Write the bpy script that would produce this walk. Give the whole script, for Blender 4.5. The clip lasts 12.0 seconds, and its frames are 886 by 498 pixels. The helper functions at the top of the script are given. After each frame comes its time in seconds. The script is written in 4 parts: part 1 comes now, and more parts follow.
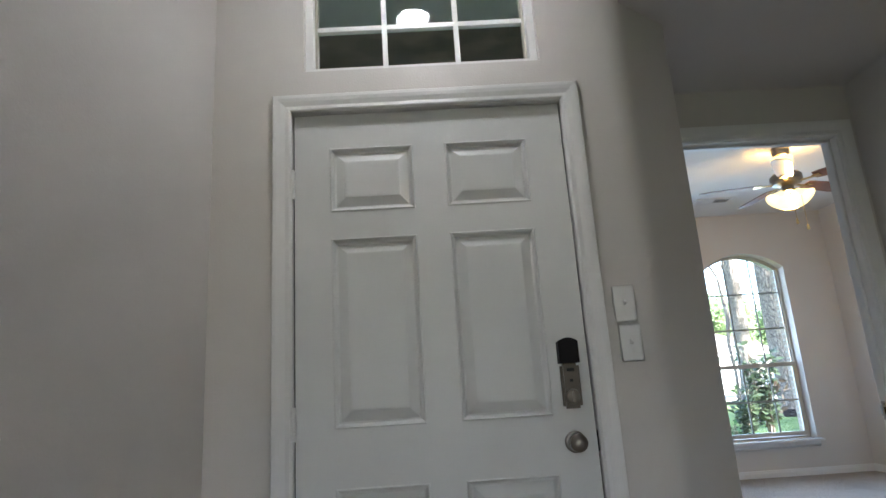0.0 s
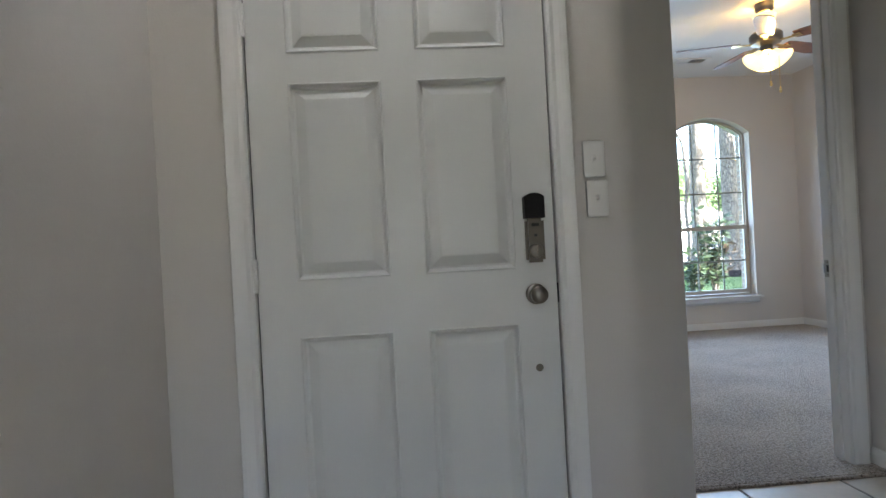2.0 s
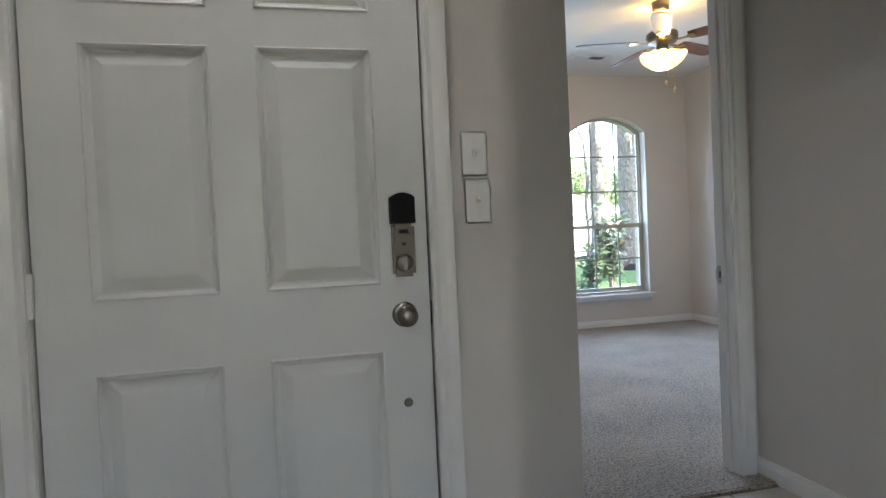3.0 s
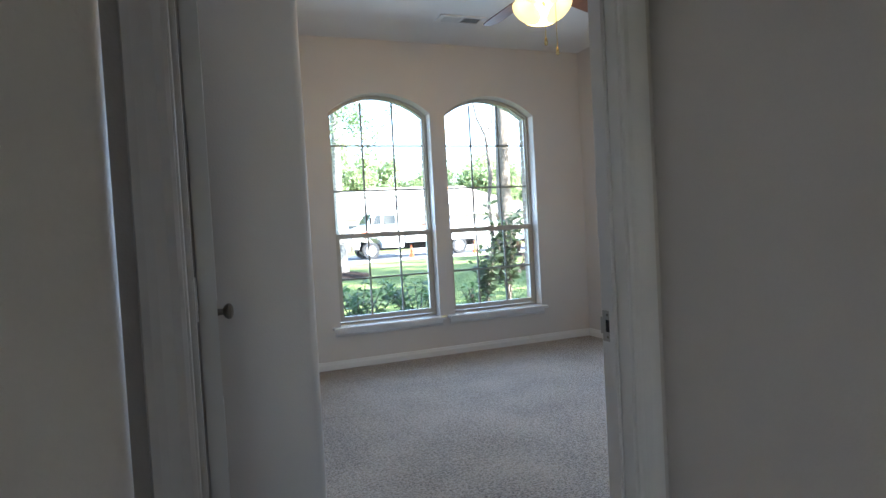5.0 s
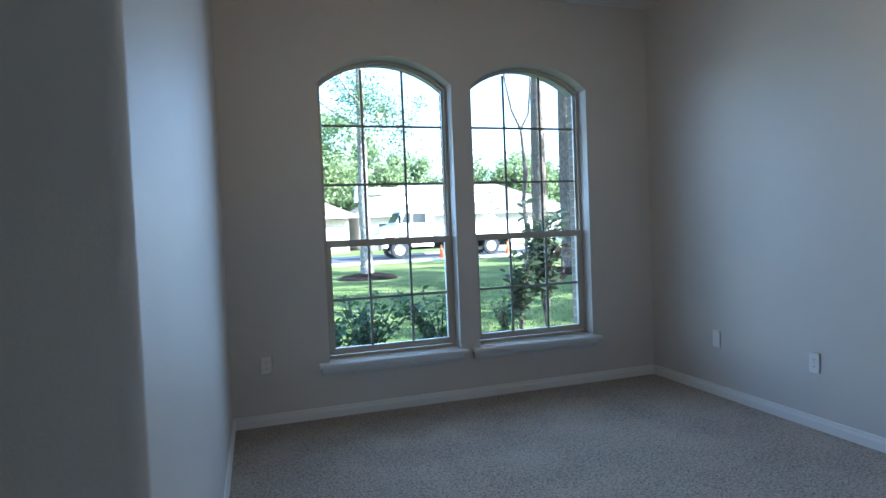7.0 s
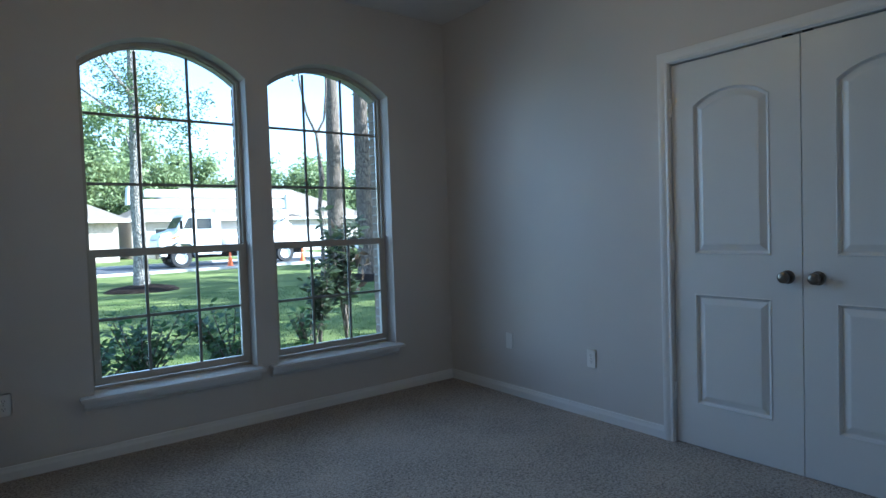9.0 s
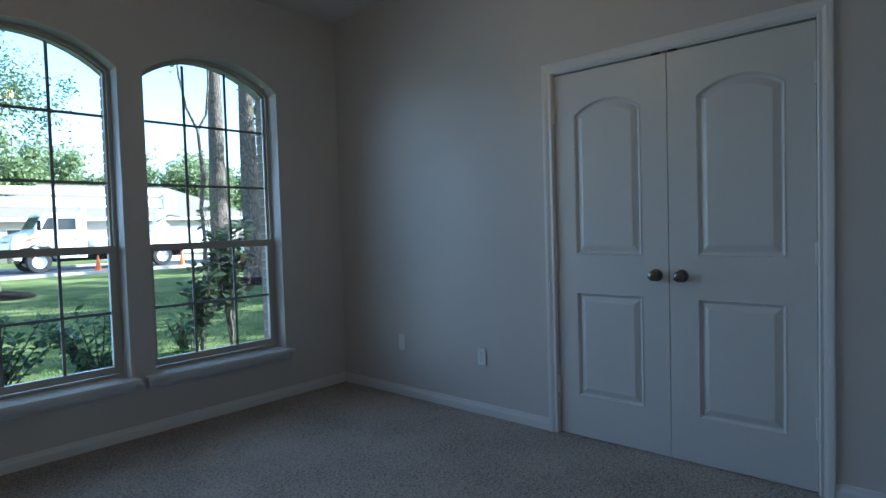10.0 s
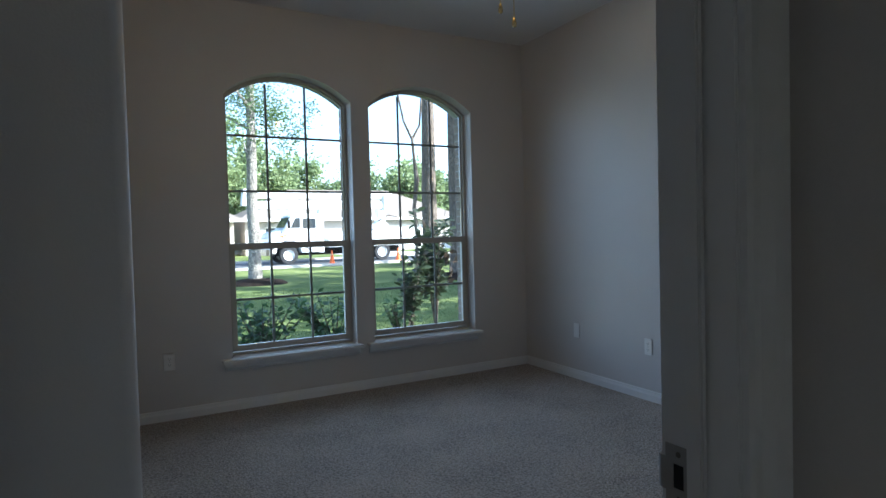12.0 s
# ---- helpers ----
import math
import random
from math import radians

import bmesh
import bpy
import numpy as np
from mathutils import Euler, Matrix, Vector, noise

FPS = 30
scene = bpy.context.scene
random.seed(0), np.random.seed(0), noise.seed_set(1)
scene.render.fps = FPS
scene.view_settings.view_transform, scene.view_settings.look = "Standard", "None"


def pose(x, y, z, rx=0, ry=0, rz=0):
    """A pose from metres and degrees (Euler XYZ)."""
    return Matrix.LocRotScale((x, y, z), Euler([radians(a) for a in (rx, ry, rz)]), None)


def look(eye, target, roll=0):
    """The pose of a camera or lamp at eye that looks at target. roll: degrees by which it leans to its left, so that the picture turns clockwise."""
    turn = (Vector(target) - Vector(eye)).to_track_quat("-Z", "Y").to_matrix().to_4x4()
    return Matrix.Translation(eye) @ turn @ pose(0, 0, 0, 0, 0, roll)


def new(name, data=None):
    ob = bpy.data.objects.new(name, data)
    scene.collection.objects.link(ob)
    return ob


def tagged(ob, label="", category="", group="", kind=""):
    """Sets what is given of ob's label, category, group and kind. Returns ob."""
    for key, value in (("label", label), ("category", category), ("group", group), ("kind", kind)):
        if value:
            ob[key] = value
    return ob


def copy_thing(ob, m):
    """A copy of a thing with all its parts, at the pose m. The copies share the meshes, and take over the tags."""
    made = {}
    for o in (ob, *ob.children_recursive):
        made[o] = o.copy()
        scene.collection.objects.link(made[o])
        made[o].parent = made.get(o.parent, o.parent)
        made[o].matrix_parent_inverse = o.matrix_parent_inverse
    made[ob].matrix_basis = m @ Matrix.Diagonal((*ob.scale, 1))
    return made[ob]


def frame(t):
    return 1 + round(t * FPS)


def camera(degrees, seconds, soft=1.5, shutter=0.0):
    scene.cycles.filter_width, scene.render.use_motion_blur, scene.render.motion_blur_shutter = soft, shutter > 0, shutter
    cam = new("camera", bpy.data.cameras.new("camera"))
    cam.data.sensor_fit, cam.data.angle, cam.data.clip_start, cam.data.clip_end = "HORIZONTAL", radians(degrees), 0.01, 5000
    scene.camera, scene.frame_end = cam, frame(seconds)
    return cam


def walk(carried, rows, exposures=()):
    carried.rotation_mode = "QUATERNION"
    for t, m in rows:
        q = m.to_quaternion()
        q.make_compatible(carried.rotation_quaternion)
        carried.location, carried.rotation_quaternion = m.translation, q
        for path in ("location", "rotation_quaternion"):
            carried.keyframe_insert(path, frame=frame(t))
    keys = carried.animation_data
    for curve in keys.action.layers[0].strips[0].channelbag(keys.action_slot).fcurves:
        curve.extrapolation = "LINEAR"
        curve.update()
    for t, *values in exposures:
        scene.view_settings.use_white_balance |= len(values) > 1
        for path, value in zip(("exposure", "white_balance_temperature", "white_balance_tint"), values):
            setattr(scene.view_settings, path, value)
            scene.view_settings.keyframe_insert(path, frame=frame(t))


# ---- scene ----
cam = camera(74.2, 12.0)
PATH = [
    (0, (-0.021, 1.871, 1.103), (0.028, 3.815, 1.571), -3.7),
    (0.5, (-0.015, 1.87, 1.09), (0.031, 3.841, 1.428), -3.6),
    (1, (-0.012, 1.873, 1.091), (0.036, 3.863, 1.285), -3.4),
    (1.5, (-0.018, 1.891, 1.075), (0.049, 3.888, 1.16), -3.3),
    (2, (-0.017, 1.934, 1.082), (0.121, 3.929, 1.081), -3.1),
    (2.5, (0.036, 2.027, 1.091), (0.324, 4.006, 1.059), -2.8),
    (3, (0.16, 2.232, 1.124), (0.599, 4.183, 1.079), -2.6),
    (3.5, (0.321, 2.465, 1.117), (0.855, 4.391, 1.068), -2.7),
    (3.7, (0.4, 2.564, 1.103), (0.977, 4.478, 1.068), -2.9),
    (5.3, (1.161, 3.465, 1.182), (1.877, 5.331, 1.11), -3.1),
    (5.5, (1.237, 3.597, 1.193), (1.924, 5.474, 1.123), -2.7),
    (5.8, (1.344, 3.812, 1.214), (1.978, 5.708, 1.147), -2.1),
    (6, (1.388, 3.936, 1.204), (2.016, 5.834, 1.139), -2.5),
    (6.5, (1.471, 4.236, 1.181), (2.069, 6.143, 1.128), -2.4),
    (6.7, (1.517, 4.325, 1.208), (2.106, 6.236, 1.147), -2.4),
    (8.3, (1.57, 4.549, 1.231), (2.561, 6.285, 1.16), -2.0),
    (8.5, (1.559, 4.57, 1.218), (2.628, 6.259, 1.155), -2.0),
    (9, (1.559, 4.569, 1.226), (2.779, 6.153, 1.155), -1.9),
    (9.5, (1.553, 4.57, 1.222), (2.917, 6.031, 1.151), -1.8),
    (10, (1.555, 4.572, 1.224), (3.043, 5.905, 1.148), -1.7),
    (10.5, (1.531, 4.558, 1.239), (3.092, 5.805, 1.151), -1.8),
    (11, (1.388, 4.536, 1.265), (2.928, 5.809, 1.173), -2.1),
    (11.5, (1.353, 4.337, 1.257), (2.581, 5.914, 1.181), -2.0),
    (11.7, (1.349, 4.233, 1.236), (2.462, 5.893, 1.17), -1.7),
    (12, (1.341, 4.022, 1.215), (2.293, 5.78, 1.156), -1.5),
]
EXPOSURES = [(0.0, 4.1, 5950, 17), (3.7, 4.18, 6150, 17), (5.5, 3.5, 5800, 17), (6.5, 3.1, 5350, 13), (8.4, 2.35, 5200, 11), (9.3, 2.2, 5200, 11), (10.0, 2.08, 5220, 10), (10.5, 2.22, 5230, 10), (11.0, 2.38, 5230, 11), (11.5, 2.2, 5300, 12), (12.0, 2.22, 5650, 14)]
walk(cam, [(t, look(eye, target, roll)) for t, eye, target, roll in PATH], EXPOSURES)

# ---- world, sun and lamps ----
SUN_EL, SUN_AZ = radians(33), radians(124)
world = bpy.data.worlds.new("world")
scene.world = world
world.use_nodes = True
wn = world.node_tree.nodes
sky = wn.new("ShaderNodeTexSky")
sky.sky_type, sky.sun_disc, sky.sun_elevation, sky.sun_rotation = "NISHITA", False, SUN_EL, SUN_AZ
wn["Background"].inputs[1].default_value = 0.15
world.node_tree.links.new(sky.outputs[0], wn["Background"].inputs[0])
sun_data = bpy.data.lights.new("sun", "SUN")
sun_data.energy, sun_data.angle, sun_data.color = 5.0, radians(0.6), (1.0, 0.95, 0.86)
sun = new("sun", sun_data)
sun.matrix_world = look((math.sin(SUN_AZ) * 30, math.cos(SUN_AZ) * 30, 30 * math.tan(SUN_EL)), (0, 0, 0))


def area(name, eye, target, sx, sy, watts, colour):
    """A window's skylight, standing in its opening."""
    d = bpy.data.lights.new(name, "AREA")
    d.shape, d.size, d.size_y, d.energy, d.color, d.spread = "RECTANGLE", sx, sy, watts, colour, radians(136)
    ob = new(name, d)
    ob.matrix_world = look(eye, target)
    return ob


SKY = (0.52, 0.74, 1.0)
area("skylight_window_1", (2.42, 8.452, 1.33), (2.42, 4.5, 0.55), 0.84, 1.85, 1.75, SKY)
area("skylight_window_2", (3.48, 8.452, 1.33), (3.48, 4.5, 0.55), 0.84, 1.85, 1.3, SKY)


def bulb(name, place, watts, colour, size):
    d = bpy.data.lights.new(name, "POINT")
    d.energy, d.color, d.shadow_soft_size = watts, colour, size
    ob = new(name, d)
    ob.location = place
    return ob


FAN = Vector((2.88, 6.29, 2.815))
CAN = Vector((-0.03, 3.25, 2.845))
# two unseen cans added behind the viewpoint to brighten the hall walls
FILL_CAN_REAR = Vector((0.2, 0.3, 2.845))
FILL_CAN_END = Vector((1.38, -0.5, 2.43))
FAN_TURN = 20.0


# ---- materials ----
def mat(name, colour, rough=0.5, metal=0.0, vary=0.06, scale=6.0, grain=200.0, bump=0.0, dark=None, spec=0.5):
    """A painted or plain surface: broad blotches, fine grain and a little relief."""
    m = bpy.data.materials.new(name)
    m.use_nodes = True
    n, l = m.node_tree.nodes, m.node_tree.links
    b = n["Principled BSDF"]
    b.inputs["Roughness"].default_value, b.inputs["Metallic"].default_value = rough, metal
    b.inputs["Specular IOR Level"].default_value = spec
    co = n.new("ShaderNodeTexCoord")
    big, fine = n.new("ShaderNodeTexNoise"), n.new("ShaderNodeTexNoise")
    big.inputs["Scale"].default_value, fine.inputs["Scale"].default_value = scale, grain
    big.inputs["Detail"].default_value, fine.inputs["Detail"].default_value = 4, 2
    for t in (big, fine):
        l.new(co.outputs["Object"], t.inputs["Vector"])
    mix = n.new("ShaderNodeMath")
    mix.operation = "MULTIPLY_ADD"
    l.new(fine.outputs[0], mix.inputs[0])
    mix.inputs[1].default_value = 0.4
    l.new(big.outputs[0], mix.inputs[2])
    ramp = n.new("ShaderNodeValToRGB")
    c = Vector(colour)
    lo = Vector(dark) if dark else c * (1 - 2 * vary)
    ramp.color_ramp.elements[0].position, ramp.color_ramp.elements[1].position = 0.45, 0.95
    ramp.color_ramp.elements[0].color, ramp.color_ramp.elements[1].color = (*lo, 1), (*(c * (1 + vary)), 1)
    l.new(mix.outputs[0], ramp.inputs[0])
    l.new(ramp.outputs[0], b.inputs["Base Color"])
    if bump:
        bp = n.new("ShaderNodeBump")
        bp.inputs["Strength"].default_value, bp.inputs["Distance"].default_value = bump, 0.002
        l.new(fine.outputs[0], bp.inputs["Height"])
        l.new(bp.outputs[0], b.inputs["Normal"])
    return m


def glow(name, colour, strength, base=(0.9, 0.88, 0.8)):
    m = bpy.data.materials.new(name)
    m.use_nodes = True
    b = m.node_tree.nodes["Principled BSDF"]
    b.inputs["Base Color"].default_value = (*base, 1)
    b.inputs["Emission Color"].default_value, b.inputs["Emission Strength"].default_value = (*colour, 1), strength
    return m


def glass(name, tint=(0.93, 0.97, 0.96)):
    m = bpy.data.materials.new(name)
    m.use_nodes = True
    n, l = m.node_tree.nodes, m.node_tree.links
    clear, shine, fres, mix = (n.new("ShaderNodeBsdfTransparent"), n.new("ShaderNodeBsdfGlossy"), n.new("ShaderNodeFresnel"), n.new("ShaderNodeMixShader"))
    clear.inputs[0].default_value = (*tint, 1)
    shine.inputs["Roughness"].default_value = 0.02
    fres.inputs[0].default_value = 1.4
    l.new(fres.outputs[0], mix.inputs[0])
    l.new(clear.outputs[0], mix.inputs[1])
    l.new(shine.outputs[0], mix.inputs[2])
    l.new(mix.outputs[0], n["Material Output"].inputs[0])
    return m


M_WALL = mat("greige_wall_paint", (0.60, 0.565, 0.53), 0.55, vary=0.02, scale=1.5, grain=160, bump=0.25)
M_CEIL = mat("ceiling_paint", (0.72, 0.70, 0.67), 0.9, vary=0.02, scale=2, grain=120, bump=0.3)
M_TRIM = mat("white_trim_paint", (0.75, 0.74, 0.72), 0.35, vary=0.015, scale=3, grain=60, bump=0.03)
M_SILL = mat("glossy_sill_paint", (0.75, 0.74, 0.72), 0.16, vary=0.015, scale=3, grain=60)
M_DOOR = mat("white_door_paint", (0.66, 0.66, 0.645), 0.38, vary=0.015, scale=3, grain=90, bump=0.02)
def carpet_material():
    """Cut-pile carpet: mixed tufts in three tones, soft relief, faint sweeps of the pile."""
    m = bpy.data.materials.new("beige_cut_pile_carpet")
    m.use_nodes = True
    n, l = m.node_tree.nodes, m.node_tree.links
    b = n["Principled BSDF"]
    b.inputs["Roughness"].default_value, b.inputs["Specular IOR Level"].default_value = 1.0, 0.08
    b.inputs["Sheen Weight"].default_value, b.inputs["Sheen Roughness"].default_value = 0.35, 0.4
    co = n.new("ShaderNodeTexCoord")
    tuft, mid, broad = n.new("ShaderNodeTexVoronoi"), n.new("ShaderNodeTexNoise"), n.new("ShaderNodeTexNoise")
    for t, s in ((tuft, 200.0), (mid, 80.0), (broad, 2.2)):
        t.inputs["Scale"].default_value = s
        l.new(co.outputs["Object"], t.inputs["Vector"])
    mid.inputs["Detail"].default_value = 5
    val = n.new("ShaderNodeSeparateColor")
    l.new(tuft.outputs["Color"], val.inputs[0])
    a = n.new("ShaderNodeMath")
    a.operation = "MULTIPLY_ADD"
    l.new(mid.outputs[0], a.inputs[0])
    a.inputs[1].default_value = 1.05
    sc = n.new("ShaderNodeMath")
    sc.operation = "MULTIPLY"
    l.new(val.outputs[0], sc.inputs[0])
    sc.inputs[1].default_value = 0.38
    l.new(sc.outputs[0], a.inputs[2])
    a2 = n.new("ShaderNodeMath")
    a2.operation = "MULTIPLY_ADD"
    l.new(broad.outputs[0], a2.inputs[0])
    a2.inputs[1].default_value = 0.35
    l.new(a.outputs[0], a2.inputs[2])
    ramp = n.new("ShaderNodeValToRGB")
    e = ramp.color_ramp.elements
    e[0].position, e[0].color = 0.45, (0.05, 0.038, 0.029, 1)
    e[1].position, e[1].color = 1.0, (0.48, 0.405, 0.33, 1)
    mide = e.new(0.72)
    mide.color = (0.195, 0.160, 0.130, 1)
    l.new(a2.outputs[0], ramp.inputs[0])
    l.new(ramp.outputs[0], b.inputs["Base Color"])
    bp = n.new("ShaderNodeBump")
    bp.inputs["Strength"].default_value, bp.inputs["Distance"].default_value = 1.0, 0.009
    l.new(a.outputs[0], bp.inputs["Height"])
    l.new(bp.outputs[0], b.inputs["Normal"])
    return m


M_CARPET = carpet_material()
M_TILE = mat("floor_tile", (0.58, 0.53, 0.46), 0.35, vary=0.06, scale=5, grain=40)
M_GROUT = mat("grey_grout", (0.22, 0.20, 0.175), 0.9, vary=0.1, scale=9, grain=120, bump=0.4)
M_VINYL = mat("almond_window_vinyl", (0.46, 0.425, 0.36), 0.45, vary=0.02, scale=3, grain=60)
M_MUNTIN = mat("grey_muntin", (0.22, 0.22, 0.21), 0.45, vary=0.02, scale=3, grain=60)
M_GLASS = glass("window_glass")
M_NICKEL = mat("satin_nickel", (0.20, 0.18, 0.155), 0.33, 1.0, vary=0.04, scale=8, grain=300)
M_STEEL = mat("satin_steel", (0.42, 0.40, 0.37), 0.42, 1.0, vary=0.05, scale=10, grain=300)
M_LOCK = mat("dull_nickel_lock", (0.115, 0.10, 0.082), 0.36, 1.0, vary=0.05, scale=10, grain=300)
M_BRASS = mat("polished_brass", (0.75, 0.58, 0.28), 0.22, 1.0, vary=0.04, scale=8, grain=300)
M_BLACK = mat("black_plastic", (0.008, 0.007, 0.007), 0.5, spec=0.12)
M_DARK = mat("dark_slot", (0.012, 0.012, 0.012), 0.7)
M_PLATE = mat("white_plastic_plate", (0.78, 0.77, 0.74), 0.35, vary=0.01)
M_WOOD = mat("reddish_blade_wood", (0.13, 0.055, 0.033), 0.4, vary=0.2, scale=14, grain=90)
M_BOWL = glow("lit_frosted_bowl", (1.0, 0.74, 0.27), 0.13, (0.85, 0.70, 0.36))
M_LAMP = glow("lit_lamp_lens", (0.98, 0.98, 0.92), 10.2)
M_BRICK = mat("tan_brick", (0.27, 0.20, 0.155), 0.9, vary=0.25, scale=7, grain=80, bump=0.6)
M_MORTAR = mat("pale_mortar", (0.36, 0.34, 0.31), 0.95, vary=0.1, scale=9, grain=120, bump=0.5)
# broad blotches: turf tone, with sun patches and shade put into the colour
M_LAWN = mat("lawn_turf", (0.15, 0.17, 0.06), 1.0, vary=0.25, scale=1.4, grain=20, bump=1.0, dark=(0.03, 0.06, 0.016), spec=0.05)
M_ASPHALT = mat("asphalt", (0.075, 0.078, 0.085), 0.9, vary=0.15, scale=1, grain=90)
M_CONCRETE = mat("pale_concrete", (0.48, 0.46, 0.43), 0.9, vary=0.08, scale=2, grain=60)
M_ROOF = mat("roof_shingle", (0.12, 0.10, 0.09), 0.95, vary=0.2, scale=5, grain=60)
def bark_material(name, plate_colour, fissure, stretch):
    """Scaly bark: upright plates with dark fissures and fine grain."""
    m = bpy.data.materials.new(name)
    m.use_nodes = True
    n, l = m.node_tree.nodes, m.node_tree.links
    b = n["Principled BSDF"]
    b.inputs["Roughness"].default_value, b.inputs["Specular IOR Level"].default_value = 0.95, 0.1
    co, mp = n.new("ShaderNodeTexCoord"), n.new("ShaderNodeMapping")
    mp.inputs["Scale"].default_value = (1, 1, stretch)
    l.new(co.outputs["Object"], mp.inputs[0])
    cells, fine, wob = n.new("ShaderNodeTexVoronoi"), n.new("ShaderNodeTexNoise"), n.new("ShaderNodeTexNoise")
    cells.feature = "DISTANCE_TO_EDGE"
    cells.inputs["Scale"].default_value, fine.inputs["Scale"].default_value, wob.inputs["Scale"].default_value = 15.0, 40.0, 4.0
    fine.inputs["Detail"].default_value = 5
    l.new(mp.outputs[0], wob.inputs[0])
    add = n.new("ShaderNodeVectorMath")
    add.operation = "MULTIPLY_ADD"
    l.new(wob.outputs["Color"], add.inputs[0])
    add.inputs[1].default_value = (0.22, 0.22, 0.22)
    l.new(mp.outputs[0], add.inputs[2])
    l.new(add.outputs[0], cells.inputs["Vector"])
    l.new(mp.outputs[0], fine.inputs["Vector"])
    mix = n.new("ShaderNodeMath")
    mix.operation = "MULTIPLY_ADD"
    l.new(cells.outputs["Distance"], mix.inputs[0])
    mix.inputs[1].default_value = 2.2
    l.new(fine.outputs[0], mix.inputs[2])
    ramp = n.new("ShaderNodeValToRGB")
    e = ramp.color_ramp.elements
    e[0].position, e[0].color = 0.42, (*fissure, 1)
    e[1].position, e[1].color = 0.95, (*plate_colour, 1)
    l.new(mix.outputs[0], ramp.inputs[0])
    l.new(ramp.outputs[0], b.inputs["Base Color"])
    bp = n.new("ShaderNodeBump")
    bp.inputs["Strength"].default_value, bp.inputs["Distance"].default_value = 1.0, 0.03
    l.new(mix.outputs[0], bp.inputs["Height"])
    l.new(bp.outputs[0], b.inputs["Normal"])
    return m


M_BARK = bark_material("pine_bark", (0.22, 0.18, 0.15), (0.04, 0.032, 0.028), 0.28)
M_PALEBARK = bark_material("pale_bark", (0.36, 0.33, 0.29), (0.12, 0.105, 0.09), 0.5)
def leaf_mat(name, colour, dark, rough, scale):
    """A leaf that lets part of the sunlight through."""
    m = mat(name, colour, rough, vary=0.3, scale=scale, grain=25, dark=dark)
    n, l = m.node_tree.nodes, m.node_tree.links
    tr_, mix = n.new("ShaderNodeBsdfTranslucent"), n.new("ShaderNodeMixShader")
    l.new(n["Principled BSDF"].inputs["Base Color"].links[0].from_socket, tr_.inputs[0])
    mix.inputs[0].default_value = 0.45
    l.new(n["Principled BSDF"].outputs[0], mix.inputs[1])
    l.new(tr_.outputs[0], mix.inputs[2])
    l.new(mix.outputs[0], n["Material Output"].inputs[0])
    return m


M_GRASS = leaf_mat("grass_blade", (0.15, 0.20, 0.06), (0.06, 0.10, 0.03), 0.7, 0.9)
M_DRY = leaf_mat("dry_brown_leaf", (0.055, 0.038, 0.026), (0.025, 0.018, 0.013), 0.9, 6)
M_LEAF = leaf_mat("green_leaf", (0.105, 0.165, 0.06), (0.04, 0.075, 0.025), 0.55, 3)
M_LEAF2 = leaf_mat("dark_glossy_leaf", (0.085, 0.155, 0.055), (0.022, 0.055, 0.018), 0.4, 6)
M_MULCH = mat("brown_mulch", (0.022, 0.016, 0.013), 1.0, vary=0.4, scale=9, grain=60, bump=0.6, spec=0.03)
M_WHITE = mat("white_truck_paint", (0.78, 0.79, 0.80), 0.3, vary=0.02)
M_TYRE = mat("black_tyre", (0.025, 0.025, 0.027), 0.85, vary=0.1)
M_CONE = mat("orange_cone", (0.85, 0.16, 0.03), 0.6)
M_ROOFPALE = mat("sunbleached_shingle", (0.19, 0.16, 0.132), 0.95, vary=0.12, scale=4, grain=40)
M_BRICKPALE = mat("pale_tan_brick", (0.55, 0.46, 0.38), 0.9, vary=0.15, scale=4, grain=30)
M_SIDING = mat("white_siding", (0.42, 0.39, 0.36), 0.7, vary=0.04, scale=2, grain=20)
M_LEAF3 = leaf_mat("dull_dark_leaf", (0.055, 0.075, 0.04), (0.02, 0.035, 0.016), 0.5, 6)
# far crowns: sunlight and distance haze are put into this paler leaf colour
M_LEAFSUN = leaf_mat("sun_haze_leaf", (0.24, 0.30, 0.14), (0.13, 0.18, 0.075), 0.6, 1.2)
M_DARKGLASS = mat("dark_vehicle_glass", (0.03, 0.04, 0.05), 0.08)


# ---- mesh helpers ----
def part(name, bm, material, parent=None, label=""):
    """Links a bmesh as one mesh object under its thing, or at top level."""
    me = bpy.data.meshes.new(name)
    bmesh.ops.recalc_face_normals(bm, faces=bm.faces)
    bm.to_mesh(me)
    bm.free()
    me.materials.append(material)
    ob = new(name, me)
    ob.parent = parent
    return tagged(ob, label)


def thing(name, m, label, category, group="", kind=""):
    ob = new(name)
    ob.empty_display_size = 0.1
    ob.matrix_world = m
    return tagged(ob, label, category, group, kind)


def smooth(ob, angle=40):
    ob.data.shade_smooth()
    ob.data.set_sharp_from_angle(angle=radians(angle))
    return ob


def box(bm, x0, x1, y0, y1, z0, z1, bevel=0.0):
    made = bmesh.ops.create_cube(bm, size=1, matrix=Matrix.LocRotScale(((x0 + x1) / 2, (y0 + y1) / 2, (z0 + z1) / 2), None, (x1 - x0, y1 - y0, z1 - z0)))
    if bevel:
        edges = {e for v in made["verts"] for e in v.link_edges}
        bmesh.ops.bevel(bm, geom=list(edges), offset=bevel, segments=2, affect="EDGES")
    return bm


def boxes(*rows, bevel=0.0):
    bm = bmesh.new()
    for r in rows:
        box(bm, *r, bevel=bevel)
    return bm


